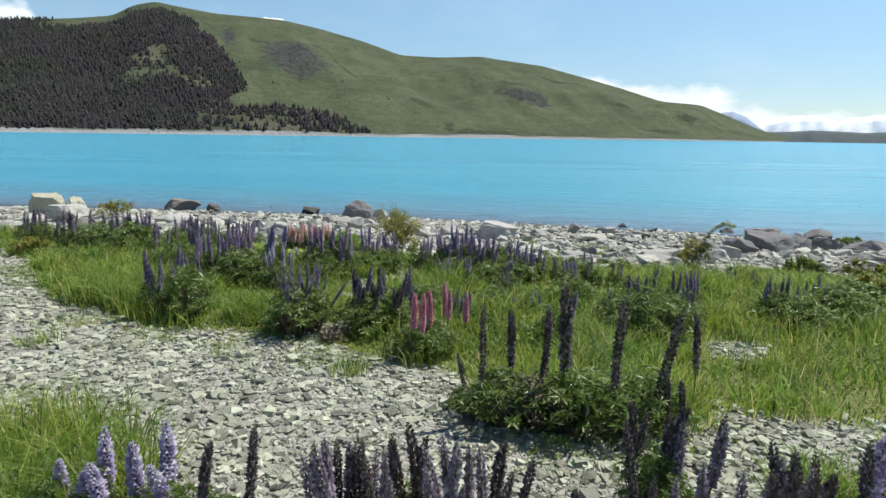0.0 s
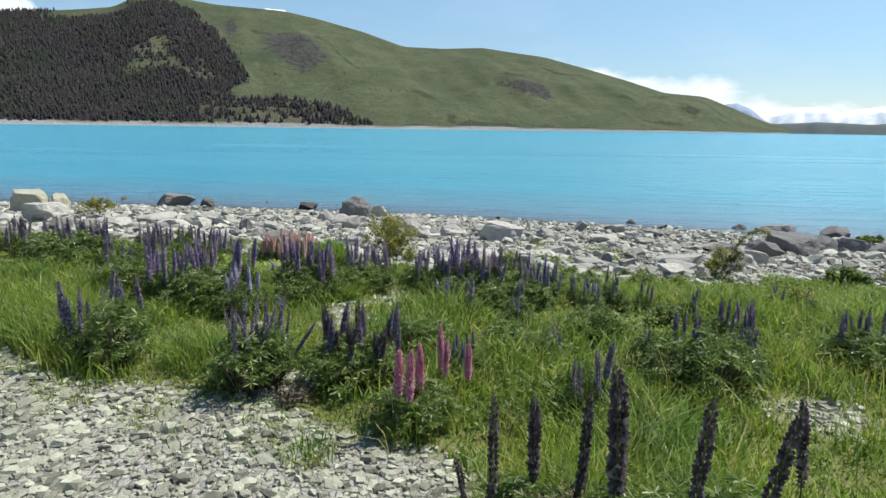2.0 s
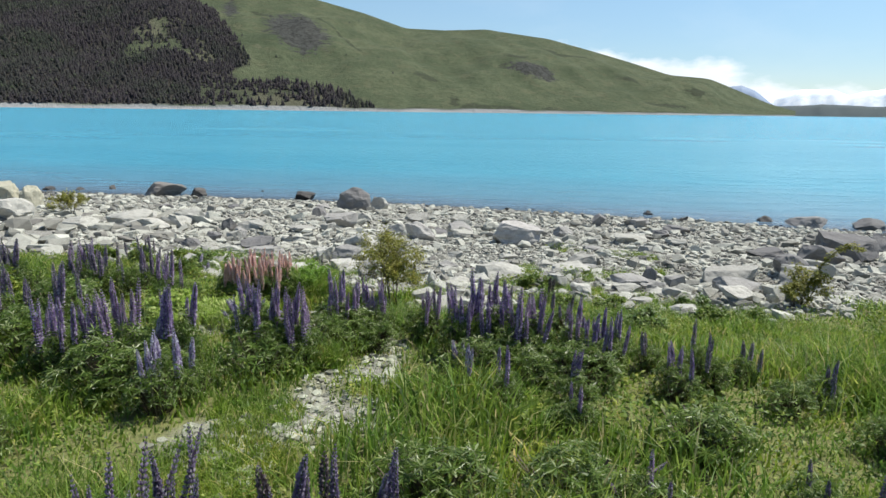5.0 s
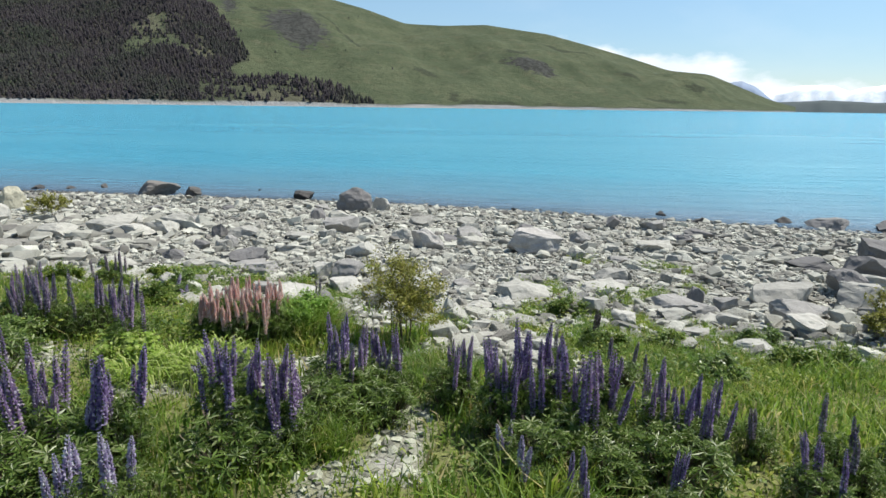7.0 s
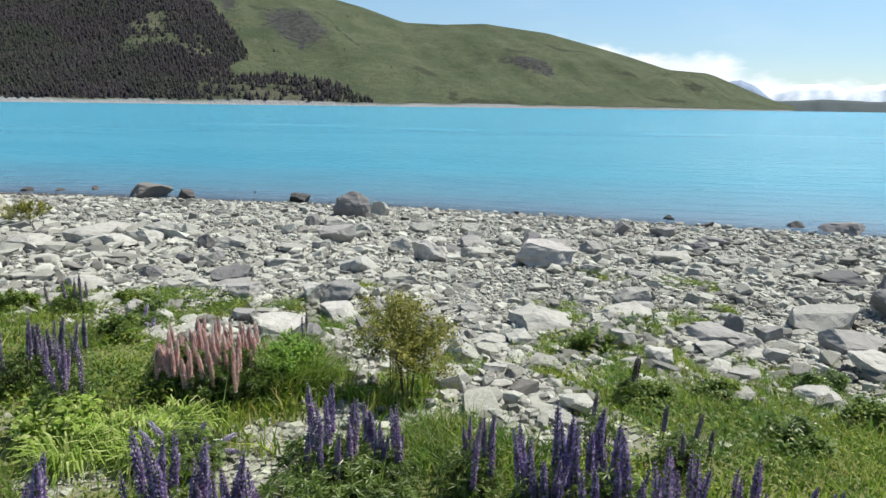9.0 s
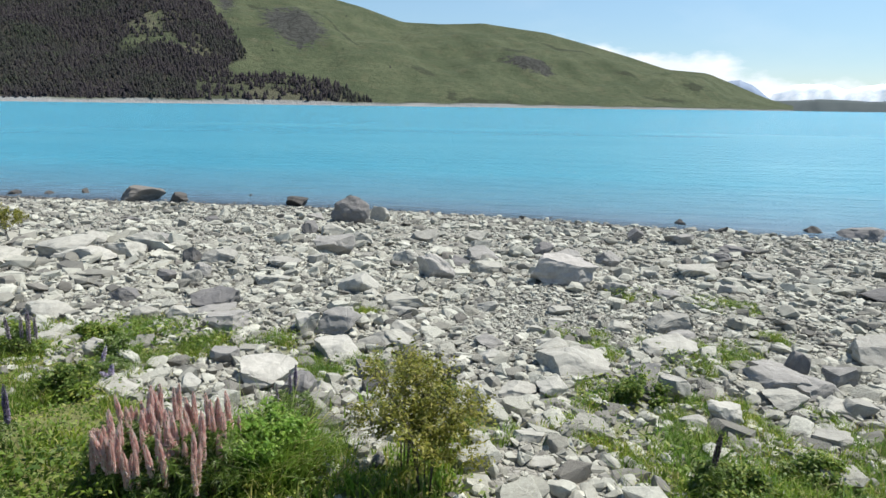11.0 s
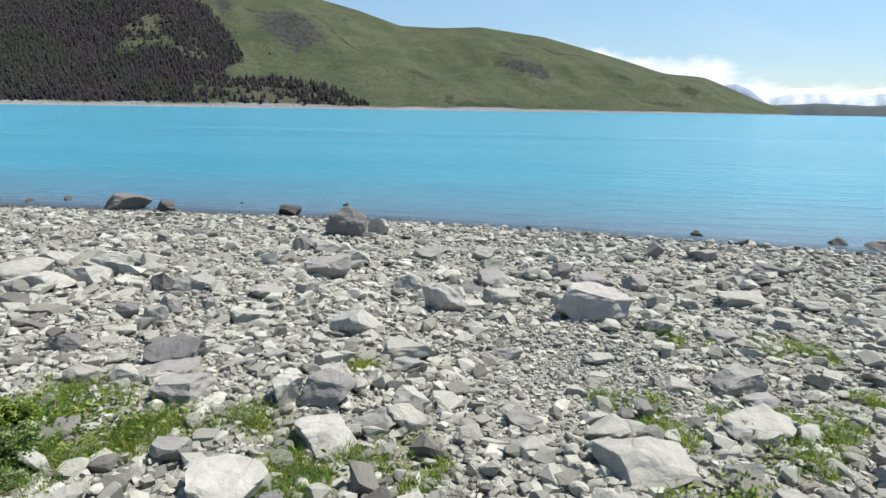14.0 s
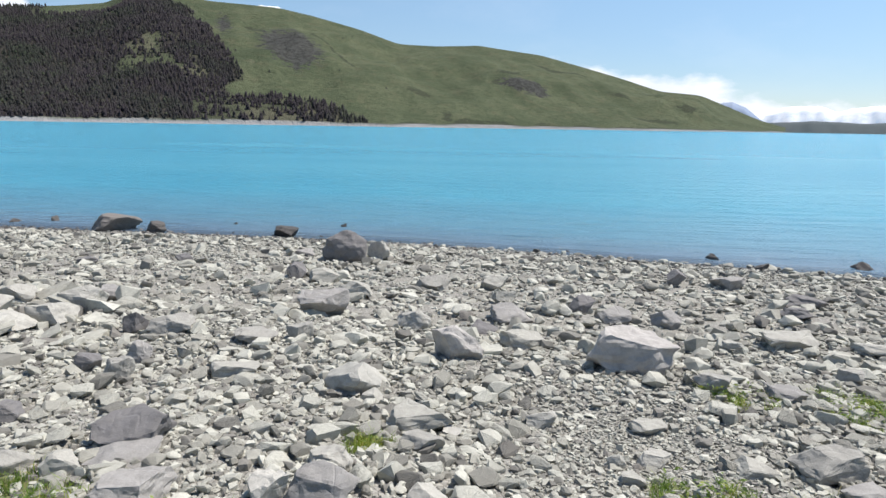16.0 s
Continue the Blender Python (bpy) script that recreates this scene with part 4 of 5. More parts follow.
# ---- loose stones ----
def stones():
    rng = np.random.default_rng(11)
    small = [chip(rng) for _ in range(16)] + [angular(1, 4, rng, 0.45, 0.85) for _ in range(8)]
    large = [block(rng, 20) for _ in range(28)]

    coarse = [block(rng, 11) for _ in range(20)]
    rounded = [block(rng, 16) for _ in range(14)] + [angular(2, 10, rng, 0.5, 0.85) for _ in range(14)]

    def batch(n, x0, x1, y0, y1, lo, hi, power, flat, ok, rise=0.40, tip=0.22):
        x, y = rng.uniform(x0, x1, n), rng.uniform(y0, y1, n)
        keep = rng.uniform(size=n) < ok(x, y)
        x, y = x[keep], y[keep]
        k = len(x)
        r = lo + (hi - lo) * rng.uniform(size=k) ** power
        size = np.stack([r * rng.uniform(0.75, 1.25, k), r * rng.uniform(0.6, 1.0, k), r * rng.uniform(flat[0], flat[1], k)], -1) / 2
        rot = turns(rng.uniform(0, 6.28, k), np.abs(rng.normal(0, tip, k)), rng.uniform(0, 6.28, k))
        place = np.stack([x, y, land(x, y) + size[:, 2] * rng.uniform(0.1, rise * 2, k)], -1)
        return place, size, rot

    bare = lambda x, y: np.clip(1 - veg(x, y) * 1.05, 0, 1) * (1 - 0.5 * patch(x, y))
    beach = lambda x, y: bare(x, y) * np.clip((y - np.interp(x, [p[0] for p in BACK], [p[1] for p in BACK]) + 2.2) / 2.0, 0, 1) * (shore_way(x, y) < 49.6)
    fine = lambda x, y: 1 - 0.93 * np.clip(1.3 - np.hypot((x - 0.9) / 2.0, (y - 21.2) / 2.6), 0, 1)      # a bed of fine shingle
    flatland = lambda x, y: bare(x, y) * (y < np.interp(x, [p[0] for p in BACK], [p[1] for p in BACK]))

    sets = [
        (small, batch(25000, -11, 6, 2.3, 13.5, 0.045, 0.145, 1.4, (0.22, 0.45), flatland)),
        (small, batch(9000, -4, 3.5, 2.3, 7.5, 0.03, 0.07, 1.0, (0.4, 0.7), flatland)),
        (small, batch(3600, -4.2, 4.2, 7.4, 14.2, 0.04, 0.13, 1.4, (0.3, 0.6), flatland)),
        (small, batch(9000, -17, 14, -5, 14, 0.05, 0.15, 1.5, (0.25, 0.5), lambda x, y: flatland(x, y) * np.clip(1.6 - np.hypot((x + 2) / 11, (y - 5) / 8), 0, 1) * np.clip((np.hypot(x, y - 0.6)) / 1.0, 0, 1))),
        (small, batch(30000, -10.5, 10, 13, 27, 0.05, 0.16, 1.6, (0.35, 0.75), lambda x, y: beach(x, y) * (0.45 + 0.55 * fine(x, y)))),
        (small, batch(16000, -1.6, 3.6, 18.2, 24.4, 0.03, 0.075, 1.2, (0.4, 0.8), lambda x, y: 1 - fine(x, y))),
        (small, batch(9000, 10, 22, 14, 28, 0.08, 0.24, 1.5, (0.35, 0.75), beach)),
        (coarse, batch(1500, 10.5, 22, 14, 28, 0.2, 0.75, 2.2, (0.4, 0.7), beach)),
        (large, batch(3600, -11, 11, 13.5, 28, 0.17, 0.44, 2.4, (0.38, 0.72), lambda x, y: beach(x, y) * fine(x, y), 0.5, 0.26)),
        (rounded, batch(10500, -12, 11, 13.5, 28, 0.09, 0.22, 1.4, (0.38, 0.75), lambda x, y: beach(x, y) * fine(x, y), 0.5, 0.28)),
        (small, batch(21000, -30, 27, 25, 52, 0.09, 0.28, 1.5, (0.3, 0.6), beach)),
        (rounded, batch(6500, -34, 30, 25, 50, 0.2, 0.66, 3.0, (0.35, 0.68), beach, 0.5, 0.2)),
        (small, batch(9000, -26, 24, 38, 51, 0.06, 0.16, 1.2, (0.4, 0.8), beach)),
        (coarse, batch(700, -26, -9, 15, 30, 0.3, 1.0, 2.0, (0.35, 0.6), beach)),
    ]
    vs, fs, n = [], [], 0
    for shapes, (place, size, rot) in sets:
        which = rng.integers(0, len(shapes), len(place))
        if shapes is large and size[:, 0].max() < 0.4:
            # the largest by the path are pieces of their own
            near = np.nonzero((np.abs(place[:, 0] + 1.0) < 6) & (place[:, 1] < 23.5) & (size[:, 0] > 0.10))[0]
            near = near[np.argsort(-size[near, 0])][:300]
            meshes = [tri_mesh("stone", v, f, M_STONE) for v, f in shapes]
            for i in near:
                mat = Matrix([[*(rot[i][r] * size[i]), place[i][r]] for r in range(3)] + [[0, 0, 0, 1]])
                child("stone", meshes[which[i]], ground, mat)
            rest = np.setdiff1d(np.arange(len(place)), near)
            place, size, rot, which = place[rest], size[rest], rot[rest], which[rest]
        if not vs:
            # the gravel nearest the start of the walk
            near = np.nonzero((place[:, 0] > -2.6) & (place[:, 0] < 1.2) & (place[:, 1] > 3.6) & (place[:, 1] < 6.6) & (size[:, 0] > 0.04) & (which < 16))[0][:300]
            meshes = [tri_mesh("gravel_stone", v, f, M_GRAVEL_PIECE) for v, f in shapes[:16]]
            for i in near:
                mat = Matrix([[*(rot[i][r] * size[i]), place[i][r]] for r in range(3)] + [[0, 0, 0, 1]])
                child("gravel_stone", meshes[which[i]], ground, mat)
            rest = np.setdiff1d(np.arange(len(place)), near)
            place, size, rot, which = place[rest], size[rest], rot[rest], which[rest]
        v, f = scatter(shapes, which, place, size, rot)
        vs.append(v)
        fs.append(f + n)
        n += len(v)
    k = 5200
    x, way = rng.uniform(-36, 30, k), 48.6 + rng.normal(0, 0.55, k)
    y = way + 0.65 - 0.19 * x - 0.09 * np.sqrt((x + 6) ** 2 + 16)
    r = 0.07 + 0.26 * rng.uniform(size=k) ** 2.5
    size = np.stack([r * rng.uniform(0.8, 1.3, k), r * rng.uniform(0.6, 1.0, k), r * rng.uniform(0.35, 0.65, k)], -1) / 2
    place = np.stack([x, y, np.maximum(land(x, y), WATER_Z - 0.05) + size[:, 2] * rng.uniform(-0.4, 0.6, k)], -1)
    v, f = scatter(rounded, rng.integers(0, len(rounded), k), place, size, turns(rng.uniform(0, 6.28, k), np.abs(rng.normal(0, 0.2, k)), rng.uniform(0, 6.28, k)))
    tagged(new("wet_stones", tri_mesh("wet_stones", v, f, M_WET)), "dark wet stones along the waterline", "stones", kind="stuff")
    cut, points = sum(len(f) for f in fs[:4]), sum(len(v) for v in vs[:4])
    allv, allf = np.concatenate(vs), np.concatenate(fs)
    me = tri_mesh("gravel_stones", allv[:points], allf[:cut], M_GRAVEL)
    tagged(new("gravel_stones", me), "flat grey-green gravel stones before the meadow", "stones", kind="stuff")
    me = tri_mesh("beach_stones", allv[points:], allf[cut:] - points, M_STONES)
    tagged(new("beach_stones", me), "loose angular pale grey beach stones and shingle", "stones", kind="stuff")


stones()


# ---- lupins ----
def spike_mesh(colour, seed, levels, ring, length, radius, fat, blunt=3.0, droop=0.0, stem=0.4):
    """An upright flower spike: a stem with whorls of small keeled florets, buds at the tip."""
    rng = np.random.default_rng(seed)
    v, f = [], []

    def add(points, faces):
        b = len(v)
        v.extend(points)
        f.extend([(b + i, b + j, b + k) for i, j, k in faces])

    bend = rng.uniform(-0.05, 0.05, 2)
    axis = lambda h: np.array([bend[0] * h * h + droop * h ** 3, bend[1] * h * h, h * (1 - 0.3 * abs(droop) * h)])
    for k in range(4):
        h0, h1 = k / 4, (k + 1) / 4
        a, c = axis(h0) * (length + stem), axis(h1) * (length + stem)
        ringp = [(0.006 * math.cos(q), 0.006 * math.sin(q), 0) for q in (0, 2.09, 4.19)]
        add([a + np.array(p) for p in ringp] + [c + np.array(p) * 0.8 for p in ringp], [(0, 1, 4), (0, 4, 3), (1, 2, 5), (1, 5, 4), (2, 0, 3), (2, 3, 5)])
    total = length + stem
    for k in range(levels):
        t = k / (levels - 1)
        r = radius * (1.0 - 0.72 * t ** blunt) * (0.8 + 0.2 * min(t * 8, 1))
        c = axis((stem + length * t) / total) * total
        for j in range(ring):
            if rng.uniform() < 0.06:
                continue
            an = 6.283 * (j + 0.5 * (k % 2) + rng.uniform(-0.15, 0.15)) / ring
            out = np.array([math.cos(an), math.sin(an), 0])
            side = np.array([-out[1], out[0], 0])
            up = np.array([0, 0, 1.0])
            s = r * rng.uniform(0.85, 1.15)
            w = s * fat * (1 - 0.3 * t)
            lift = 0.25 + 0.7 * t
            base = c + out * s * 0.15
            tip = c + out * s + up * s * lift
            add([base, tip, c + out * s * 0.62 + side * w + up * s * lift * 0.35, c + out * s * 0.62 - side * w + up * s * lift * 0.35, c + out * s * 0.5 + up * (s * lift + w * 1.1)],
                [(0, 3, 4), (0, 4, 2), (1, 2, 4), (1, 4, 3)])
    me = tri_mesh("flower_spike", np.array(v), f, FLOWER[colour])
    me.materials.append(M_LEAF)
    me.polygons.foreach_set("material_index", np.array([1] * 24 + [0] * (len(f) - 24), np.int32))
    return me


def foliage_mesh(name, seed, leaves, radius, height, leaflet, mat):
    """Palmate leaves, seven to nine leaflets on thin stalks, gathered in a ragged canopy over bare stems."""
    rng = np.random.default_rng(seed)
    v, f, sv, sf = [], [], [], []
    lobes = rng.uniform(0, 6.283, 5)
    for _ in range(leaves):
        an = rng.uniform(0, 6.283)
        edge = radius * (0.85 + 0.2 * math.sin(2 * an + lobes[0]) + 0.12 * math.sin(5 * an + lobes[1]))
        q = rng.uniform(0, 1) ** 0.5
        rr = edge * q
        dome = height * (1 - 0.55 * q ** 2.4) * (1 + 0.12 * math.sin(3 * an + lobes[2] + 4 * q))
        z = dome * (rng.uniform(0.78, 1.06) if rng.uniform() < 0.8 else rng.uniform(0.35, 0.8))
        c = np.array([rr * math.cos(an), rr * math.sin(an), max(z, 0.05)])
        nrm = np.array([math.cos(an) * q * 0.8, math.sin(an) * q * 0.8, 1.0]) + rng.normal(0, 0.5, 3)
        nrm /= np.linalg.norm(nrm)
        t1 = np.cross(nrm, [0.3, 0.9, 0.2])
        t1 /= np.linalg.norm(t1)
        t2 = np.cross(nrm, t1)
        n = rng.integers(7, 10)
        size = leaflet * rng.uniform(0.6, 1.25)
        b = len(sv)
        root = c * np.array([0.3, 0.3, 0.0])
        sv += [root + np.array([0.005, 0, 0]), root - np.array([0.005, 0, 0]), c]
        sf.append((b, b + 1, b + 2))
        for j in range(n):
            w = 6.283 * (j + rng.uniform(-0.15, 0.15)) / n
            d = t1 * math.cos(w) + t2 * math.sin(w)
            e = np.cross(nrm, d)
            l = size * rng.uniform(0.8, 1.1)
            dip = rng.uniform(-0.35, 0.4)
            b = len(v)
            v += [c, c + d * l * 0.55 + e * l * 0.10 + nrm * l * 0.10, c + d * l * 0.55 - e * l * 0.10 + nrm * l * 0.10, c + d * l - nrm * l * dip]
            f += [(b, b + 3, b + 1), (b, b + 2, b + 3)]
    for _ in range(70):
        q, r, h = rng.uniform(0, 6.283), radius * rng.uniform(0.1, 0.95), height * rng.uniform(0.3, 0.8)
        p, d = np.array([0.4 * r * math.cos(q), 0.4 * r * math.sin(q), 0]), np.array([r * math.cos(q), r * math.sin(q), h])
        w = np.array([-math.sin(q), math.cos(q), 0]) * rng.uniform(0.004, 0.009)
        b = len(sv)
        sv += [p + w, p - w, d + w, d - w]
        sf += [(b, b + 1, b + 3), (b, b + 3, b + 2)]
    return tri_mesh(name, v, f, mat), tri_mesh("stalk_tangle", sv, sf, M_TWIG)


SPIKES = {c: [spike_mesh(c, 300 + 10 * i + k, lv, rg, ln * (0.62 + 0.15 * k), rd * (0.82 + 0.06 * k), ft, 7.0 if c == "dark" else 4.0, (0.04, -0.08, 0.1, -0.03)[k] * (1.0 if c == "dark" else 0.35), 0.3) for k in range(4)] for i, (c, lv, rg, ln, rd, ft) in enumerate((
    ("purple", 20, 8, 0.52, 0.033, 0.33), ("violet", 19, 8, 0.50, 0.032, 0.33), ("faded", 18, 7, 0.46, 0.037, 0.32), ("dark", 22, 7, 0.68, 0.044, 0.30), ("dusk", 19, 8, 0.48, 0.032, 0.32),
    ("pink", 20, 8, 0.50, 0.056, 0.36), ("pale", 17, 8, 0.34, 0.044, 0.36), ("lilac", 20, 8, 0.50, 0.042, 0.34)))}
MOUNDS = [foliage_mesh("foliage", 400 + k, 175, 0.40, 0.60, 0.072, M_LEAF) for k in range(7)]
prng = random.Random(5)
LABELS = {
    "purple": "lupin plant with blue-purple flower spikes over palmate leaves", "violet": "lupin plant with violet flower spikes over palmate leaves",
    "dusk": "lupin plant with dusky dark violet flower spikes",
    "faded": "lupin plant with fading grey-violet flower spikes",
    "dark": "lupin plant with dark spent flower spikes", "pink": "lupin plant with bright pink flower spikes",
    "pale": "lupin plant with many pale salmon-pink spikes", "lilac": "lupin plant with pale lilac and white spikes",
}


LEAFY = "leafy green lupin mound without flowers"


def lupin(x, y, colour, spikes, radius=0.38, height=0.45, lean=0.075, fat=1.0):
    """A lupin at x, y; spikes: where each stands and how high; radius and height: its mound of leaves."""
    base = new("lupin_plant")
    base.empty_display_size = 0.1
    base.location = (x, y, float(land(x, y)))
    if radius > 0:
        leaf, stalk = prng.choice(MOUNDS)
        s = radius / 0.40 * prng.uniform(0.9, 1.12)
        spread = Matrix.Rotation(prng.uniform(0, 6.28), 4, "Z") @ Matrix.Diagonal((s, s, height / 0.60, 1))
        tagged(child("foliage", leaf, base, spread), kind="stuff")
        tagged(child("stalk_tangle", stalk, base, spread), kind="stuff")
    for dx, dy, h in spikes:
        me = prng.choice(SPIKES[colour])
        k = h / max(p.co.z for p in me.vertices)
        tilt = Matrix.Rotation(prng.gauss(0, lean), 4, "X") @ Matrix.Rotation(prng.gauss(0, lean), 4, "Y")
        g = max(k, 0.75) * prng.uniform(0.88, 1.12) * fat
        child("flower_spike", me, base, Matrix.Translation((dx, dy, 0)) @ tilt @ Matrix.Rotation(prng.uniform(0, 6.28), 4, "Z") @ Matrix.Diagonal((g, g, k, 1)))
    return tagged(base, LABELS[colour] if spikes else LEAFY, "lupin", "lupins by the lake")


def drift(x0, x1, y, colour, n, top, deep=0.22, height=None, lean=0.075, fat=1.0):
    """Lupins side by side from x0 to x1, with n spikes in all, up to top high."""
    plants = max(1, round((x1 - x0) / 0.34), round(n / 6))
    for k in range(plants):
        share = n // plants + (k < n % plants)
        half = (x1 - x0) / plants / 2
        x, yy = x0 + half * (2 * k + 1), y + prng.uniform(-0.4, 0.4) * deep
        spikes = [(prng.uniform(-1, 1) * half * 1.1, prng.uniform(-1, 1) * deep, top * prng.uniform(0.72, 1.03)) for _ in range(share)]
        lupin(x, yy, colour, spikes, prng.uniform(0.2, 0.28) if share < 5 else prng.uniform(0.27, 0.34), (height or top * 0.57) * prng.uniform(0.9, 1.1), lean, fat)


# spikes told apart near the start of the walk
lupin(0.0, 6.95, "pink", ((-0.20, -0.28, 0.73), (-0.12, -0.3, 0.74), (-0.05, -0.1, 0.72), (0.09, 0.5, 0.68), (0.13, 0.3, 0.62), (0.34, 0.3, 0.58)), 0.38, 0.34, 0.02, 0.82)
lupin(-0.15, 6.8, "pink", (), 0.36, 0.36)
lupin(0.62, 5.3, "dark", ((-0.18, -0.05, 1.0), (0.06, 0.15, 0.93), (0.36, 0.25, 0.92)), 0.42, 0.44, 0.02, 0.9)
lupin(1.2, 5.15, "dark", ((-0.15, 0.04, 1.18), (0.24, -0.05, 1.16), (-0.28, 0.25, 0.62), (0.02, 0.2, 0.66)), 0.5, 0.48, 0.04, 0.92)
lupin(1.75, 5.25, "dark", ((0.02, -0.06, 1.08), (0.45, 0.2, 0.88), (0.1, -0.2, 0.6), (0.2, -0.3, 0.55)), 0.42, 0.42, 0.1, 0.92)
lupin(0.33, 5.5, "dark", ((0, 0, 0.5),), 0.22, 0.2, 0.22, 0.8)
# at the very front
for x, y, c, n, h in ((-1.98, 3.62, "lilac", 2, 0.64), (-1.7, 3.6, "lilac", 2, 0.66), (-1.40, 3.6, "lilac", 2, 0.69), (-1.25, 3.6, "lilac", 2, 0.70), (-1.0, 3.5, "dark", 2, 0.74), (-0.36, 3.38, "faded", 6, 0.84), (-0.14, 3.42, "dark", 5, 0.84), (0.06, 3.6, "dark", 3, 0.88),
                      (0.26, 3.48, "faded", 6, 0.85), (0.5, 3.3, "dark", 5, 0.82), (1.0, 3.25, "dark", 2, 0.72), (1.45, 3.95, "dark", 3, 0.86), (1.5, 3.3, "faded", 6, 0.84), (1.86, 3.36, "dark", 5, 0.84), (2.72, 3.9, "lilac", 2, 0.84),
                      (1.40, 4.05, "dark", 3, 0.84), (1.47, 3.9, "faded", 2, 0.82), (1.95, 3.42, "faded", 3, 0.85), (2.1, 3.38, "dark", 3, 0.84), (-0.25, 3.36, "faded", 3, 0.83), (0.4, 3.4, "faded", 3, 0.84)):
    lupin(x, y, c, [(prng.gauss(0, 0.09), prng.gauss(0, 0.07), h * prng.uniform(0.78, 1.02)) for _ in range(n)], 0.2, 0.42, 0.12, 1.7 if c == "lilac" else 1.0)
# the drifts: x from and to, y, colour, spikes, height
NEAR = ((-1.02, -0.34, 7.75, "dusk", 13, 0.78), (-1.0, -0.4, 7.7, "dark", 11, 0.76), (0.2, 0.44, 7.87, "dusk", 9, 0.54), (-2.72, -2.48, 9.75, "lilac", 5, 0.76), (-2.51, -2.42, 10.2, "lilac", 2, 0.62), (-3.63, -3.49, 8.5, "dusk", 4, 0.84), (-3.59, -3.46, 7.93, "dusk", 3, 0.92), (-3.38, -3.27, 8.5, "dusk", 2, 0.82),
        (-4.12, -3.6, 10.6, "purple", 12, 0.84), (-3.55, -3.3, 8.8, "dusk", 4, 0.72), (0.92, 1.0, 9.7, "violet", 2, 0.46), (2.2, 2.26, 8.5, "dusk", 2, 0.6), (2.3, 2.6, 8.05, "dusk", 8, 0.76),
        (3.35, 3.48, 9.6, "dusk", 4, 0.62), (3.06, 3.3, 8.45, "dusk", 8, 0.74), (3.54, 3.68, 9.3, "violet", 4, 0.62), (4.38, 4.84, 8.7, "dusk", 10, 0.70), (5.22, 5.7, 9.3, "faded", 9, 0.64), (3.32, 3.5, 10.6, "dusk", 3, 0.52), (5.09, 5.29, 11.6, "faded", 4, 0.5), (5.21, 5.33, 10.9, "dusk", 2, 0.5))
MID = ((-2.32, -1.95, 11.12, "purple", 13, 0.94), (-1.95, -1.58, 11.08, "violet", 14, 0.92), (-1.64, -1.46, 12.0, "purple", 7, 0.84), (-1.38, -1.28, 12.05, "violet", 4, 0.8), (-1.2, -1.06, 12.1, "purple", 5, 0.76), (-1.0, -0.92, 12.1, "violet", 3, 0.78), (-0.15, 0.05, 11.5, "purple", 7, 0.88), (0.02, 0.54, 11.55, "purple", 18, 0.98),
       (0.56, 0.9, 11.3, "violet", 15, 0.94), (1.11, 1.24, 11.4, "violet", 5, 0.78), (1.29, 1.68, 11.3, "purple", 17, 0.70), (-0.54, -0.31, 12.1, "violet", 9, 0.74), (1.96, 2.05, 11.4, "faded", 2, 0.52), (0.33, 0.42, 10.2, "purple", 4, 0.6), (1.0, 1.08, 10.3, "purple", 3, 0.58), (1.98, 2.14, 10.65, "purple", 7, 0.66), (2.36, 2.4, 10.9, "faded", 2, 0.66), (2.5, 2.59, 10.9, "dusk", 2, 0.58),
       (2.77, 3.03, 11.15, "faded", 4, 0.44), (1.1, 1.5, 12.7, "faded", 4, 0.56), (1.2, 1.45, 7.2, "faded", 4, 0.74), (0.6, 0.75, 12.9, "faded", 2, 0.6))
LEFT = ((-4.25, -3.85, 13.0, "violet", 6, 0.84), (-5.0, -4.6, 14.2, "dusk", 8, 0.74), (-5.7, -4.75, 13.7, "dusk", 16, 0.84), (-2.98, -2.74, 10.75, "purple", 9, 0.98), (-3.54, -3.18, 10.6, "violet", 14, 0.92), (-3.0, -2.94, 10.5, "lilac", 2, 0.8), 
        (-6.87, -6.0, 13.0, "dusk", 22, 0.96), (-4.95, -4.4, 11.6, "dusk", 8, 0.95), (-7.9, -7.0, 13.7, "dusk", 14, 0.9), (-9.0, -8.2, 14.3, "faded", 12, 0.9), (-10.2, -9.4, 14.8, "faded", 10, 0.9), (-6.3, -5.7, 14.2, "violet", 8, 0.8), (-5.6, -5.2, 11.6, "dusk", 5, 0.85))
for row in NEAR + MID + LEFT:
    drift(*row)
drift(-1.82, -1.42, 7.6, "dusk", 19, 0.9, lean=0.2, fat=0.72)
drift(-0.02, 0.10, 10.86, "lilac", 4, 0.58, lean=0.4)
drift(0.99, 1.32, 8.6, "violet", 5, 0.48, lean=0.35)
drift(-3.55, -2.62, 13.85, "pale", 84, 0.76, 0.36, 0.5, 0.07, 0.6)
drift(-6.7, -6.3, 17.0, "faded", 6, 0.6)
drift(-5.35, -4.85, 16.3, "lilac", 5, 0.42, lean=0.5)
drift(-2.86, -2.64, 12.4, "lilac", 11, 0.48, lean=0.7)
drift(-2.62, -2.45, 15.3, "dusk", 3, 0.62)
drift(-1.0, -0.9, 16.2, "dark", 1, 0.5)
drift(1.25, 1.4, 14.3, "dark", 2, 0.55)
drift(6.2, 7.0, 8.6, "faded", 8, 0.66)
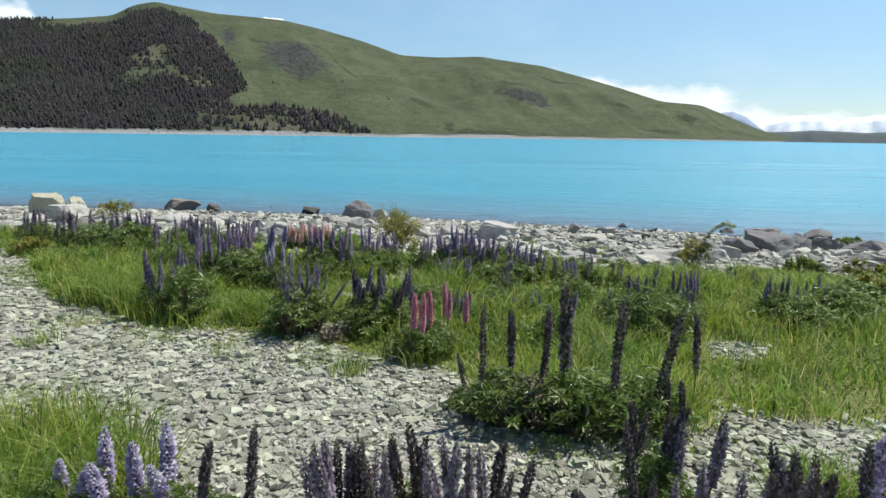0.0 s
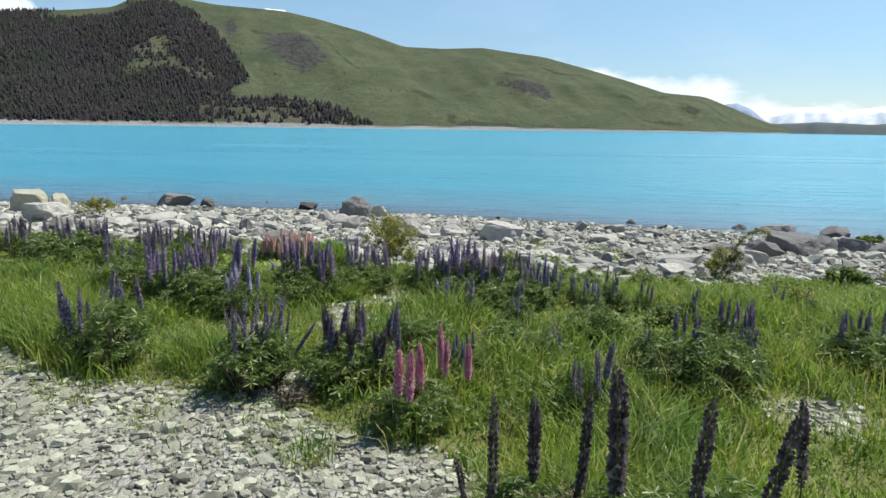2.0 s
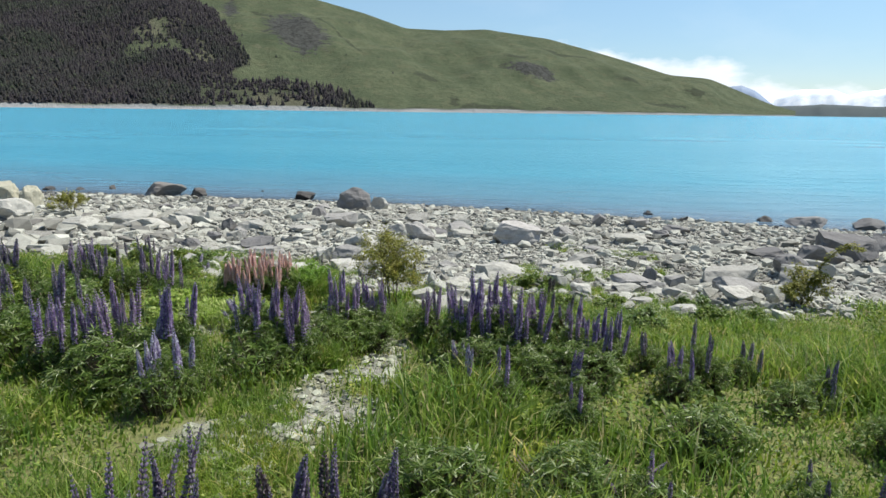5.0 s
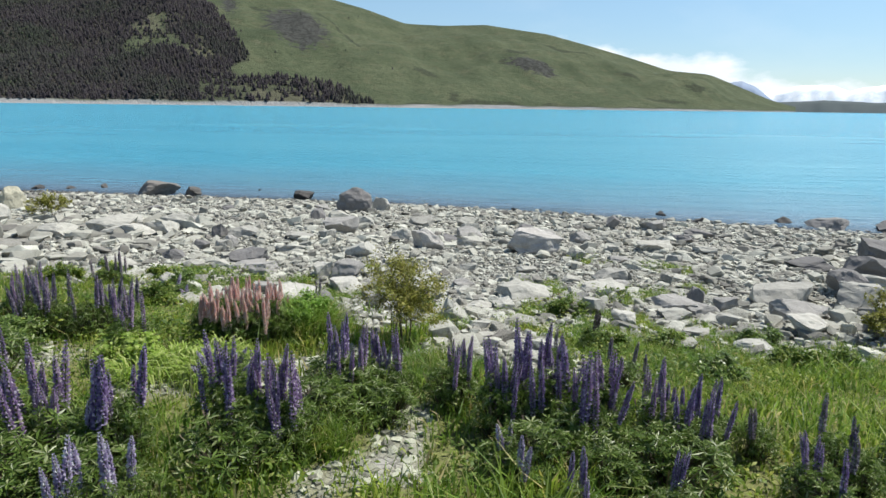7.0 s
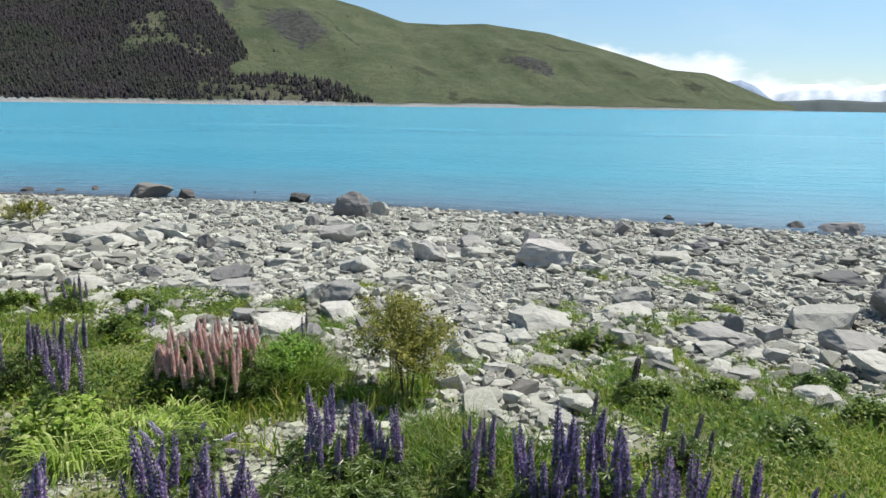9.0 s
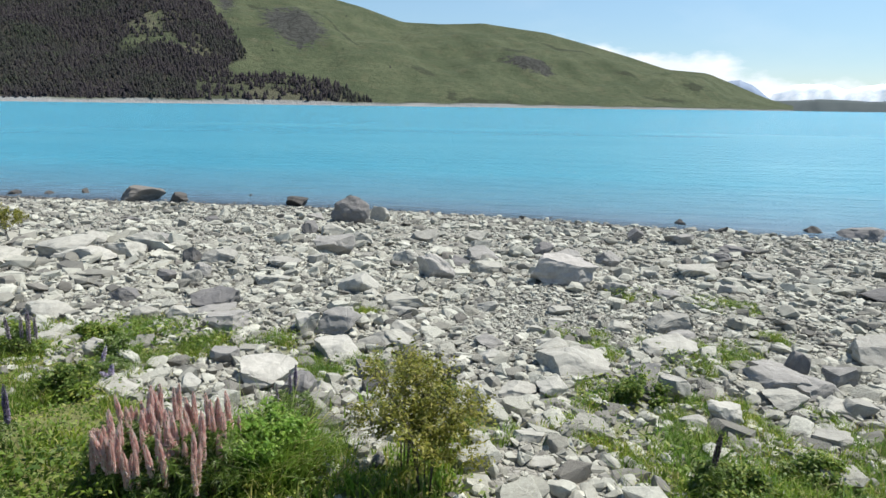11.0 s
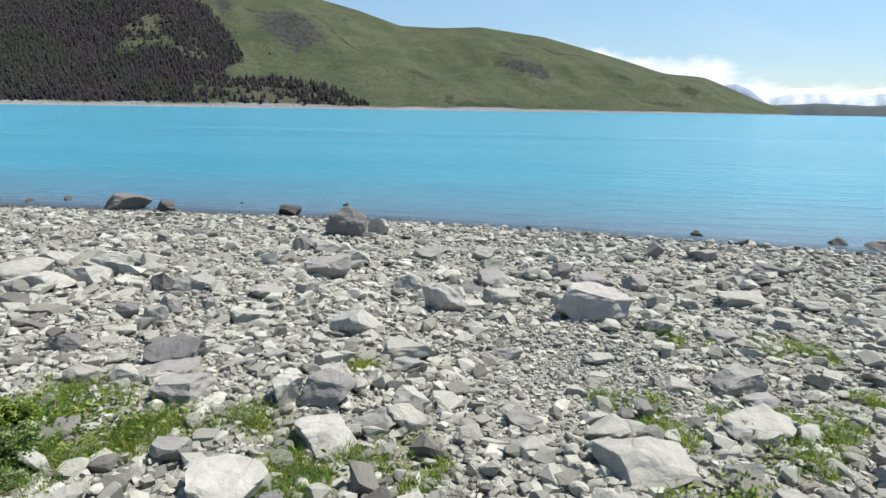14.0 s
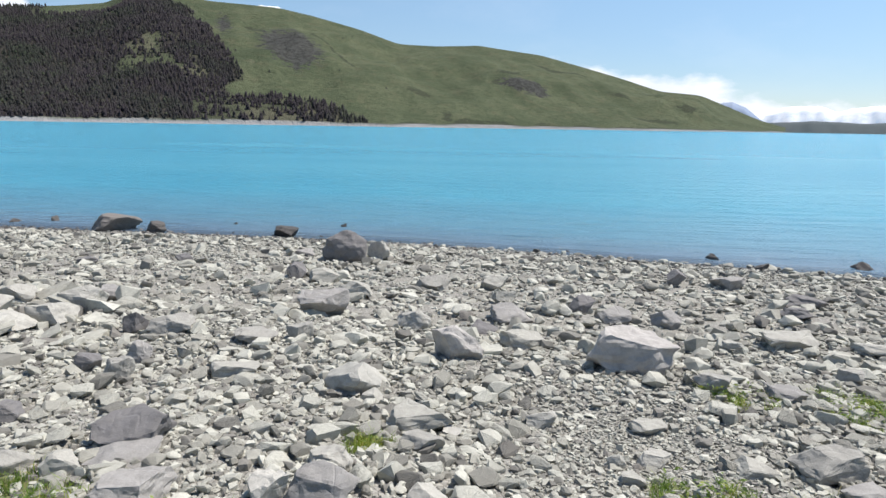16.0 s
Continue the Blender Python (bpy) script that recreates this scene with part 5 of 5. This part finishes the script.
# leafy mounds out of flower: x, y, radius, height
for x, y, r, h in ((-3.1, 7.95, 0.46, 0.62), (-1.62, 7.45, 0.44, 0.5), (-0.68, 7.6, 0.46, 0.42), (2.4, 7.65, 0.5, 0.6), (2.85, 7.9, 0.42, 0.5), (-1.35, 11.95, 0.5, 0.44), (-1.05, 11.8, 0.36, 0.36), (-1.55, 11.6, 0.4, 0.4), (-2.0, 10.8, 0.45, 0.46), (0.25, 10.95, 0.42, 0.42), (0.75, 10.85, 0.36, 0.38),
                   (1.2, 10.95, 0.45, 0.4), (-3.3, 10.3, 0.5, 0.55), (-2.9, 10.2, 0.45, 0.45), (-3.9, 11.0, 0.5, 0.5), (-5.0, 12.2, 0.55, 0.6), (-6.4, 12.6, 0.6, 0.7), (-7.2, 13.0, 0.55, 0.6), (-4.6, 10.9, 0.5, 0.55), (4.6, 8.4, 0.55, 0.45), (5.5, 8.9, 0.6, 0.5), (1.9, 9.4, 0.4, 0.4), (-0.2, 8.6, 0.42, 0.42), (0.75, 8.7, 0.4, 0.34), (3.0, 10.3, 0.3, 0.3)):
    lupin(x, y, "faded", (), r, h)


# ---- grass and weeds ----
def blades(rng, x, y, h, width, bend):
    """Curved tapering blades: five points and three triangles each."""
    n = len(x)
    an, side = rng.uniform(0, 6.283, n), rng.uniform(0, 6.283, n)
    z = land(x, y)
    lean = bend * h * np.abs(rng.normal(0.5, 0.4, n))
    dx, dy = np.cos(an) * lean, np.sin(an) * lean
    wx, wy = np.cos(side) * width, np.sin(side) * width
    p = lambda t, w: np.stack([x + dx * t * t + wx * w, y + dy * t * t + wy * w, z - 0.01 + h * t * (1 - 0.25 * bend * t)], -1)
    v = np.stack([p(0, 1), p(0, -1), p(0.55, 0.8), p(0.55, -0.8), p(1.0, 0)], 1).reshape(-1, 3)
    f = np.array([(0, 1, 2), (1, 3, 2), (2, 3, 4)])
    return v, (f[None] + (np.arange(n) * 5)[:, None, None]).reshape(-1, 3)


def grass():
    rng = np.random.default_rng(13)
    n = 350000
    x, y = rng.uniform(-12, 11, n), rng.uniform(3, 18.5, n)
    thick = veg(x, y) * np.clip(0.62 + 0.75 * wave(x, y, 1.3, 61) + 0.35 * wave(x, y, 4.0, 62), 0.45, 1) * np.clip(1.25 - 0.03 * y, 0.5, 1)
    keep = rng.uniform(size=n) < thick
    x, y = x[keep], y[keep]
    tall = np.clip(0.27 + 0.32 * wave(x, y, 1.9, 63) + 0.12 * wave(x, y, 5.0, 68), 0.10, 0.62) * np.interp(y, (10.5, 13.0), (1.0, 0.55))
    trod = np.abs(x - np.interp(y, (7.0, 8.5, 9.5, 10.5, 12.0), (-1.3, -1.6, -1.6, -1.35, -0.9)))     # the grass is short along the footpath
    tall = tall * np.where(y < 12.5, np.clip(trod / 0.6, 0.35, 1.0), 1.0)
    h = tall * rng.uniform(0.5, 1.25, len(x))
    parts = [blades(rng, x, y, h, rng.uniform(0.004, 0.009, len(x)) * np.interp(y, (5, 11), (0.9, 1.5)), 0.85)]
    # tufts on the bare ground and among the stones
    for cx, cy, r, k, hh in [(-2.0, 3.9, 0.55, 800, 0.64), (-2.5, 4.35, 0.6, 900, 0.62), (-2.9, 4.6, 0.6, 600, 0.52), (-1.7, 3.3, 0.3, 900, 0.4), (-0.55, 2.9, 0.4, 900, 0.3), (0.9, 2.9, 0.25, 300, 0.3), (2.6, 4.2, 0.35, 900, 0.4), (-0.8, 6.3, 0.2, 160, 0.2), (-1.5, 11.2, 0.24, 1300, 0.34), (-1.75, 8.9, 0.55, 3800, 0.15), (-1.55, 8.3, 0.4, 2400, 0.15), (-1.75, 9.8, 0.4, 2000, 0.14), (-2.2, 14.6, 0.5, 1500, 0.3), (-0.6, 13.0, 0.5, 2200, 0.3), (-2.9, 10.9, 0.3, 600, 0.3), (-4.3, 6.9, 0.25, 120, 0.2), (-3.9, 8.6, 0.6, 1500, 0.6), (-4.6, 9.2, 0.6, 1500, 0.6), (-2.3, 8.1, 0.4, 900, 0.5), (-2.45, 14.2, 0.42, 3200, 0.66), (0.9, 5.6, 0.5, 1300, 0.42), (1.9, 5.6, 0.5, 1300, 0.42), (1.2, 6.0, 0.5, 900, 0.42)] + [(px, py, pr * 1.2, int(3600 * pr), 0.19) for px, py, pr in PATCHES]:
        q, d = rng.uniform(0, 6.283, k), r * rng.uniform(0, 1, k) ** 0.6
        if cy > 15:
            some = wave(cx + d * np.cos(q), cy + d * np.sin(q), 5.5, 66) > 0.0
            q, d = q[some], d[some]
            k = len(q)
        parts.append(blades(rng, cx + d * np.cos(q), cy + d * np.sin(q), hh * rng.uniform(0.4, 1.2, k), rng.uniform(0.003, 0.006, k), 1.0))
    # seed-bearing stalks and dry bents standing over the rest
    k = 7000
    sx, sy = rng.uniform(-7, 7.5, k), rng.uniform(5.2, 13, k)
    some = (rng.uniform(size=k) < veg(sx, sy)) & (wave(sx, sy, 1.1, 67) > -0.15)
    sx, sy = sx[some], sy[some]
    parts.append(blades(rng, sx, sy, rng.uniform(0.4, 0.72, len(sx)), rng.uniform(0.002, 0.0045, len(sx)), 0.9))
    # a thin dry fringe where the meadow gives way to gravel
    k = 9000
    fx = rng.uniform(-9, 9, k)
    fy = np.interp(fx, [p[0] for p in FRONT], [p[1] for p in FRONT]) + rng.normal(-0.15, 0.28, k)
    some = wave(fx, fy, 3.0, 64) > -0.1
    fx, fy = fx[some], fy[some]
    parts.append(blades(rng, fx, fy, rng.uniform(0.04, 0.16, len(fx)), rng.uniform(0.003, 0.006, len(fx)), 1.3))
    vs, fs, m = [], [], 0
    for v, f in parts:
        vs.append(v)
        fs.append(f + m)
        m += len(v)
    me = tri_mesh("grass", np.concatenate(vs), np.concatenate(fs), M_GRASS)
    return tagged(new("grass", me), "long green meadow grass between the lupins", "grass", kind="stuff")


def leaf_cloud(rng, c, size):
    """Small folded leaves at the points c, facing mostly up."""
    n = len(c)
    nrm = rng.normal(0, 0.55, (n, 3)) + np.array([0, 0, 1.0])
    nrm /= np.linalg.norm(nrm, axis=1)[:, None]
    d = np.cross(nrm, rng.normal(size=(n, 3)))
    d /= np.linalg.norm(d, axis=1)[:, None]
    e = np.cross(nrm, d)
    s = (size * rng.uniform(0.6, 1.3, n))[:, None]
    v = np.stack([c - d * s, c + e * s * 0.42 + nrm * s * 0.15, c - e * s * 0.42 + nrm * s * 0.15, c + d * s], 1).reshape(-1, 3)
    f = np.array([(0, 2, 1), (1, 2, 3)])
    return v, (f[None] + (np.arange(n) * 4)[:, None, None]).reshape(-1, 3)


def weeds():
    rng = np.random.default_rng(17)
    n = 420000
    x, y = rng.uniform(-13, 12, n), rng.uniform(3, 25, n)
    keep = rng.uniform(size=n) < np.maximum(veg(x, y) * np.clip(0.55 + 0.8 * wave(x, y, 1.9, 71), 0.1, 1), 0.6 * patch(x, y))
    x, y = x[keep], y[keep]
    z = land(x, y) + rng.uniform(0.02, 1.0, len(x)) ** 1.5 * np.clip(0.18 + 0.18 * wave(x, y, 2.4, 72), 0.04, 0.4)
    v, f = leaf_cloud(rng, np.stack([x, y, z], -1), 0.024 * np.clip(1.1 + 0.9 * wave(x, y, 1.4, 73), 0.7, 2.0))
    return tagged(new("weeds", tri_mesh("weeds", v, f, M_WEED)), "low leafy green weeds covering the soil", "weeds", kind="stuff")


grass()
weeds()


# ---- shrubs ----
def shrub(x, y, wide, tall, leaf_mat, leaf, count, label, seed, canes=9, arch=None):
    """Thin forking stems with small leaves gathered along their outer ends."""
    rng = np.random.default_rng(seed)
    base = new("shrub")
    base.location = (x, y, float(land(x, y)))
    sv, sf, tips = [], [], []

    def stem(a, c, r0, r1):
        b = len(sv)
        for p, r in ((a, r0), (c, r1)):
            sv.extend([p + np.array([r * math.cos(q), r * math.sin(q), 0]) for q in (0, 2.09, 4.19)])
        for j in range(3):
            k = (j + 1) % 3
            sf.extend([(b + j, b + k, b + 3 + k), (b + j, b + 3 + k, b + 3 + j)])

    def grow(a, d, length, r, depth):
        c = a + d * length
        stem(a, c, r, r * 0.65)
        if depth == 0:
            tips.append((a, c))
            return
        if depth < 3:
            tips.append((a, c))
        for _ in range(rng.integers(2, 4)):
            e = d + rng.normal(0, 0.45, 3)
            e /= np.linalg.norm(e)
            grow(c, e, length * rng.uniform(0.6, 0.85), r * 0.65, depth - 1)

    for _ in range(canes):
        q = rng.uniform(0, 6.283)
        lean = rng.uniform(0.1, 0.75) * wide / tall
        d = np.array([math.cos(q) * lean, math.sin(q) * lean, 1.0])
        grow(np.array([0.05 * math.cos(q), 0.05 * math.sin(q), -0.02]), d / np.linalg.norm(d), tall * 0.32 * rng.uniform(0.75, 1.15), 0.009, 3)
    if arch:
        pts = [np.array([arch[0] * t, 0, arch[1] * (1 - (1 - t * 1.25) ** 2)]) for t in np.linspace(0, 1, 12)]
        for a, c in zip(pts, pts[1:]):
            stem(a, c, 0.012, 0.010)
            tips += [(a, c)] * 4
    tagged(child("branchwork", tri_mesh("branchwork", sv, sf, M_TWIG), base), kind="stuff")
    seg = np.array([[*a, *c] for a, c in tips])
    pick = rng.integers(0, len(seg), count)
    t = rng.uniform(0.2, 1.15, (count, 1))
    c = seg[pick, :3] * (1 - t) + seg[pick, 3:] * t + rng.normal(0, 0.03, (count, 3))
    c[:, 2] = np.maximum(c[:, 2], 0.03)
    v, f = leaf_cloud(rng, c, leaf)
    tagged(child("crown", tri_mesh("crown", v, f, leaf_mat), base), kind="stuff")
    return tagged(base, label, "shrub")


shrub(-1.08, 14.1, 0.33, 1.3, M_BRIAR, 0.021, 6800, "yellow-green wild briar shrub at the edge of the stones", 81, 8)
shrub(-1.3, 14.45, 0.16, 1.2, M_BRIAR, 0.022, 2200, "slender upright briar shoots beside a larger briar", 110, 4)
shrub(-2.44, 14.2, 0.62, 0.66, M_BRIGHT, 0.026, 8500, "small bright green leafy shrub", 82, 13)
shrub(-6.6, 17.2, 1.0, 0.5, M_WEED, 0.03, 2600, "low green shrub among the beach stones", 83)
shrub(-3.9, 12.8, 0.8, 0.4, M_LIME, 0.045, 1800, "flattened yellowing clump of long leaves", 85)
shrub(5.95, 15.8, 0.7, 0.8, M_BRIAR, 0.03, 3200, "olive briar with one long arching cane", 87, 8, arch=(1.0, 1.15))
shrub(-16.4, 29.9, 1.6, 1.3, M_BRIAR, 0.045, 2600, "small yellow-green shrub among pale boulders", 88)
shrub(-8.4, 12.6, 1.1, 0.45, M_BRIAR, 0.03, 2600, "low yellow-green shrub at the gravel's edge", 89)
shrub(8.6, 15.5, 1.3, 0.6, M_WEED, 0.035, 3600, "low olive shrub behind the meadow", 90)
shrub(11.5, 17.6, 1.5, 0.7, M_BRIAR, 0.04, 3000, "yellow-green shrub beside grey boulders", 91)
shrub(22.6, 36.5, 2.6, 0.9, M_WEED, 0.06, 3000, "low green scrub between boulders near the water", 92)
shrub(-6.1, 12.5, 1.1, 0.6, M_WEED, 0.035, 4200, "rounded leafy green shrub", 93, 12)
shrub(3.9, 14.3, 0.9, 0.35, M_WEED, 0.03, 2400, "low leafy shrub at the edge of the stones", 94)
shrub(-5.5, 13.0, 0.8, 0.5, M_LEAF, 0.035, 2600, "rounded dark green shrub", 95, 10)
shrub(-0.98, 16.95, 0.6, 0.5, M_TWIG, 0.012, 60, "bare dead twig standing among the stones", 97, 3)
shrub(0.8, 5.15, 0.45, 0.5, M_TWIG, 0.02, 1700, "dead brown stalks between spent lupins", 98, 12)
shrub(-1.15, 7.25, 0.3, 0.2, M_TWIG, 0.02, 420, "dead brown twiggy clump", 96)
shrub(6.5, 10.2, 0.9, 0.5, M_LEAF, 0.032, 3200, "low dark green shrub in the meadow", 111, 10)
shrub(7.6, 11.6, 1.2, 0.5, M_BRIAR, 0.034, 3400, "low olive briar at the meadow's edge", 112, 10)
shrub(6.0, 12.6, 1.0, 0.38, M_BRIAR, 0.03, 2800, "low olive briar at the meadow's edge", 113, 10)
shrub(8.9, 13.2, 1.3, 0.5, M_WEED, 0.035, 3200, "low olive shrub behind the meadow", 114, 10)
shrub(3.95, 15.35, 0.75, 0.38, M_LEAF, 0.028, 3000, "low dark green shrub behind the meadow", 101, 10)
shrub(1.5, 14.25, 0.9, 0.34, M_WEED, 0.028, 3200, "low spreading green shrub at the meadow's edge", 102, 10)
shrub(2.45, 14.75, 0.8, 0.32, M_WEED, 0.028, 2600, "low spreading green shrub at the meadow's edge", 103, 10)
shrub(2.6, 13.4, 0.8, 0.36, M_LEAF, 0.03, 2600, "low dark green shrub in the meadow", 104, 10)
shrub(4.5, 14.4, 0.9, 0.36, M_WEED, 0.03, 2800, "low green shrub in the meadow", 105, 10)
shrub(-6.15, 18.0, 0.9, 0.4, M_WEED, 0.03, 3600, "low green shrub among the beach stones", 106, 10)
shrub(-5.25, 17.2, 0.45, 0.4, M_LEAF, 0.028, 2200, "small round dark green shrub among the beach stones", 107, 9)
shrub(-7.3, 16.9, 1.0, 0.45, M_WEED, 0.032, 3200, "low green shrub behind the meadow", 108, 10)
shrub(-5.05, 15.8, 0.9, 0.4, M_WEED, 0.03, 3000, "low green shrub at the meadow's edge", 109, 10)
shrub(1.36, 16.6, 0.8, 0.35, M_WEED, 0.03, 1800, "low olive shrub between grey blocks", 86)


def strap_clump(x, y, n, seed, label):
    """Long arching leaves fallen outwards from one root."""
    rng = np.random.default_rng(seed)
    base = new("leaf_clump")
    base.location = (x, y, float(land(x, y)))
    v, f = [], []
    for _ in range(n):
        q, l, w = rng.uniform(0, 6.283), rng.uniform(0.14, 0.3), rng.uniform(0.007, 0.014)
        out, side, up = np.array([math.cos(q), math.sin(q), 0]), np.array([-math.sin(q), math.cos(q), 0]), rng.uniform(0.16, 0.4)
        root = out * rng.uniform(0.0, 0.22) + side * rng.uniform(-0.12, 0.12)
        b = len(v)
        for t in (0.0, 0.35, 0.7, 1.0):
            p = root + out * l * t + np.array([0, 0, up * 4 * t * (1 - 0.9 * t) * 0.6 + 0.01])
            v += [p + side * w * (1 - 0.8 * t), p - side * w * (1 - 0.8 * t)]
        for k in (0, 2, 4):
            f += [(b + k, b + k + 1, b + k + 3), (b + k, b + k + 3, b + k + 2)]
    child("foliage", tri_mesh("foliage", v, f, M_LIME), base)
    return tagged(base, label, "plant")


strap_clump(-3.35, 12.7, 300, 501, "yellow-green clump of long fallen leaves")
strap_clump(-3.0, 12.5, 260, 502, "yellow-green clump of long fallen leaves")
strap_clump(-3.0, 12.95, 260, 504, "yellow-green clump of long fallen leaves")
strap_clump(-3.6, 12.4, 260, 503, "yellow-green clump of long fallen leaves")
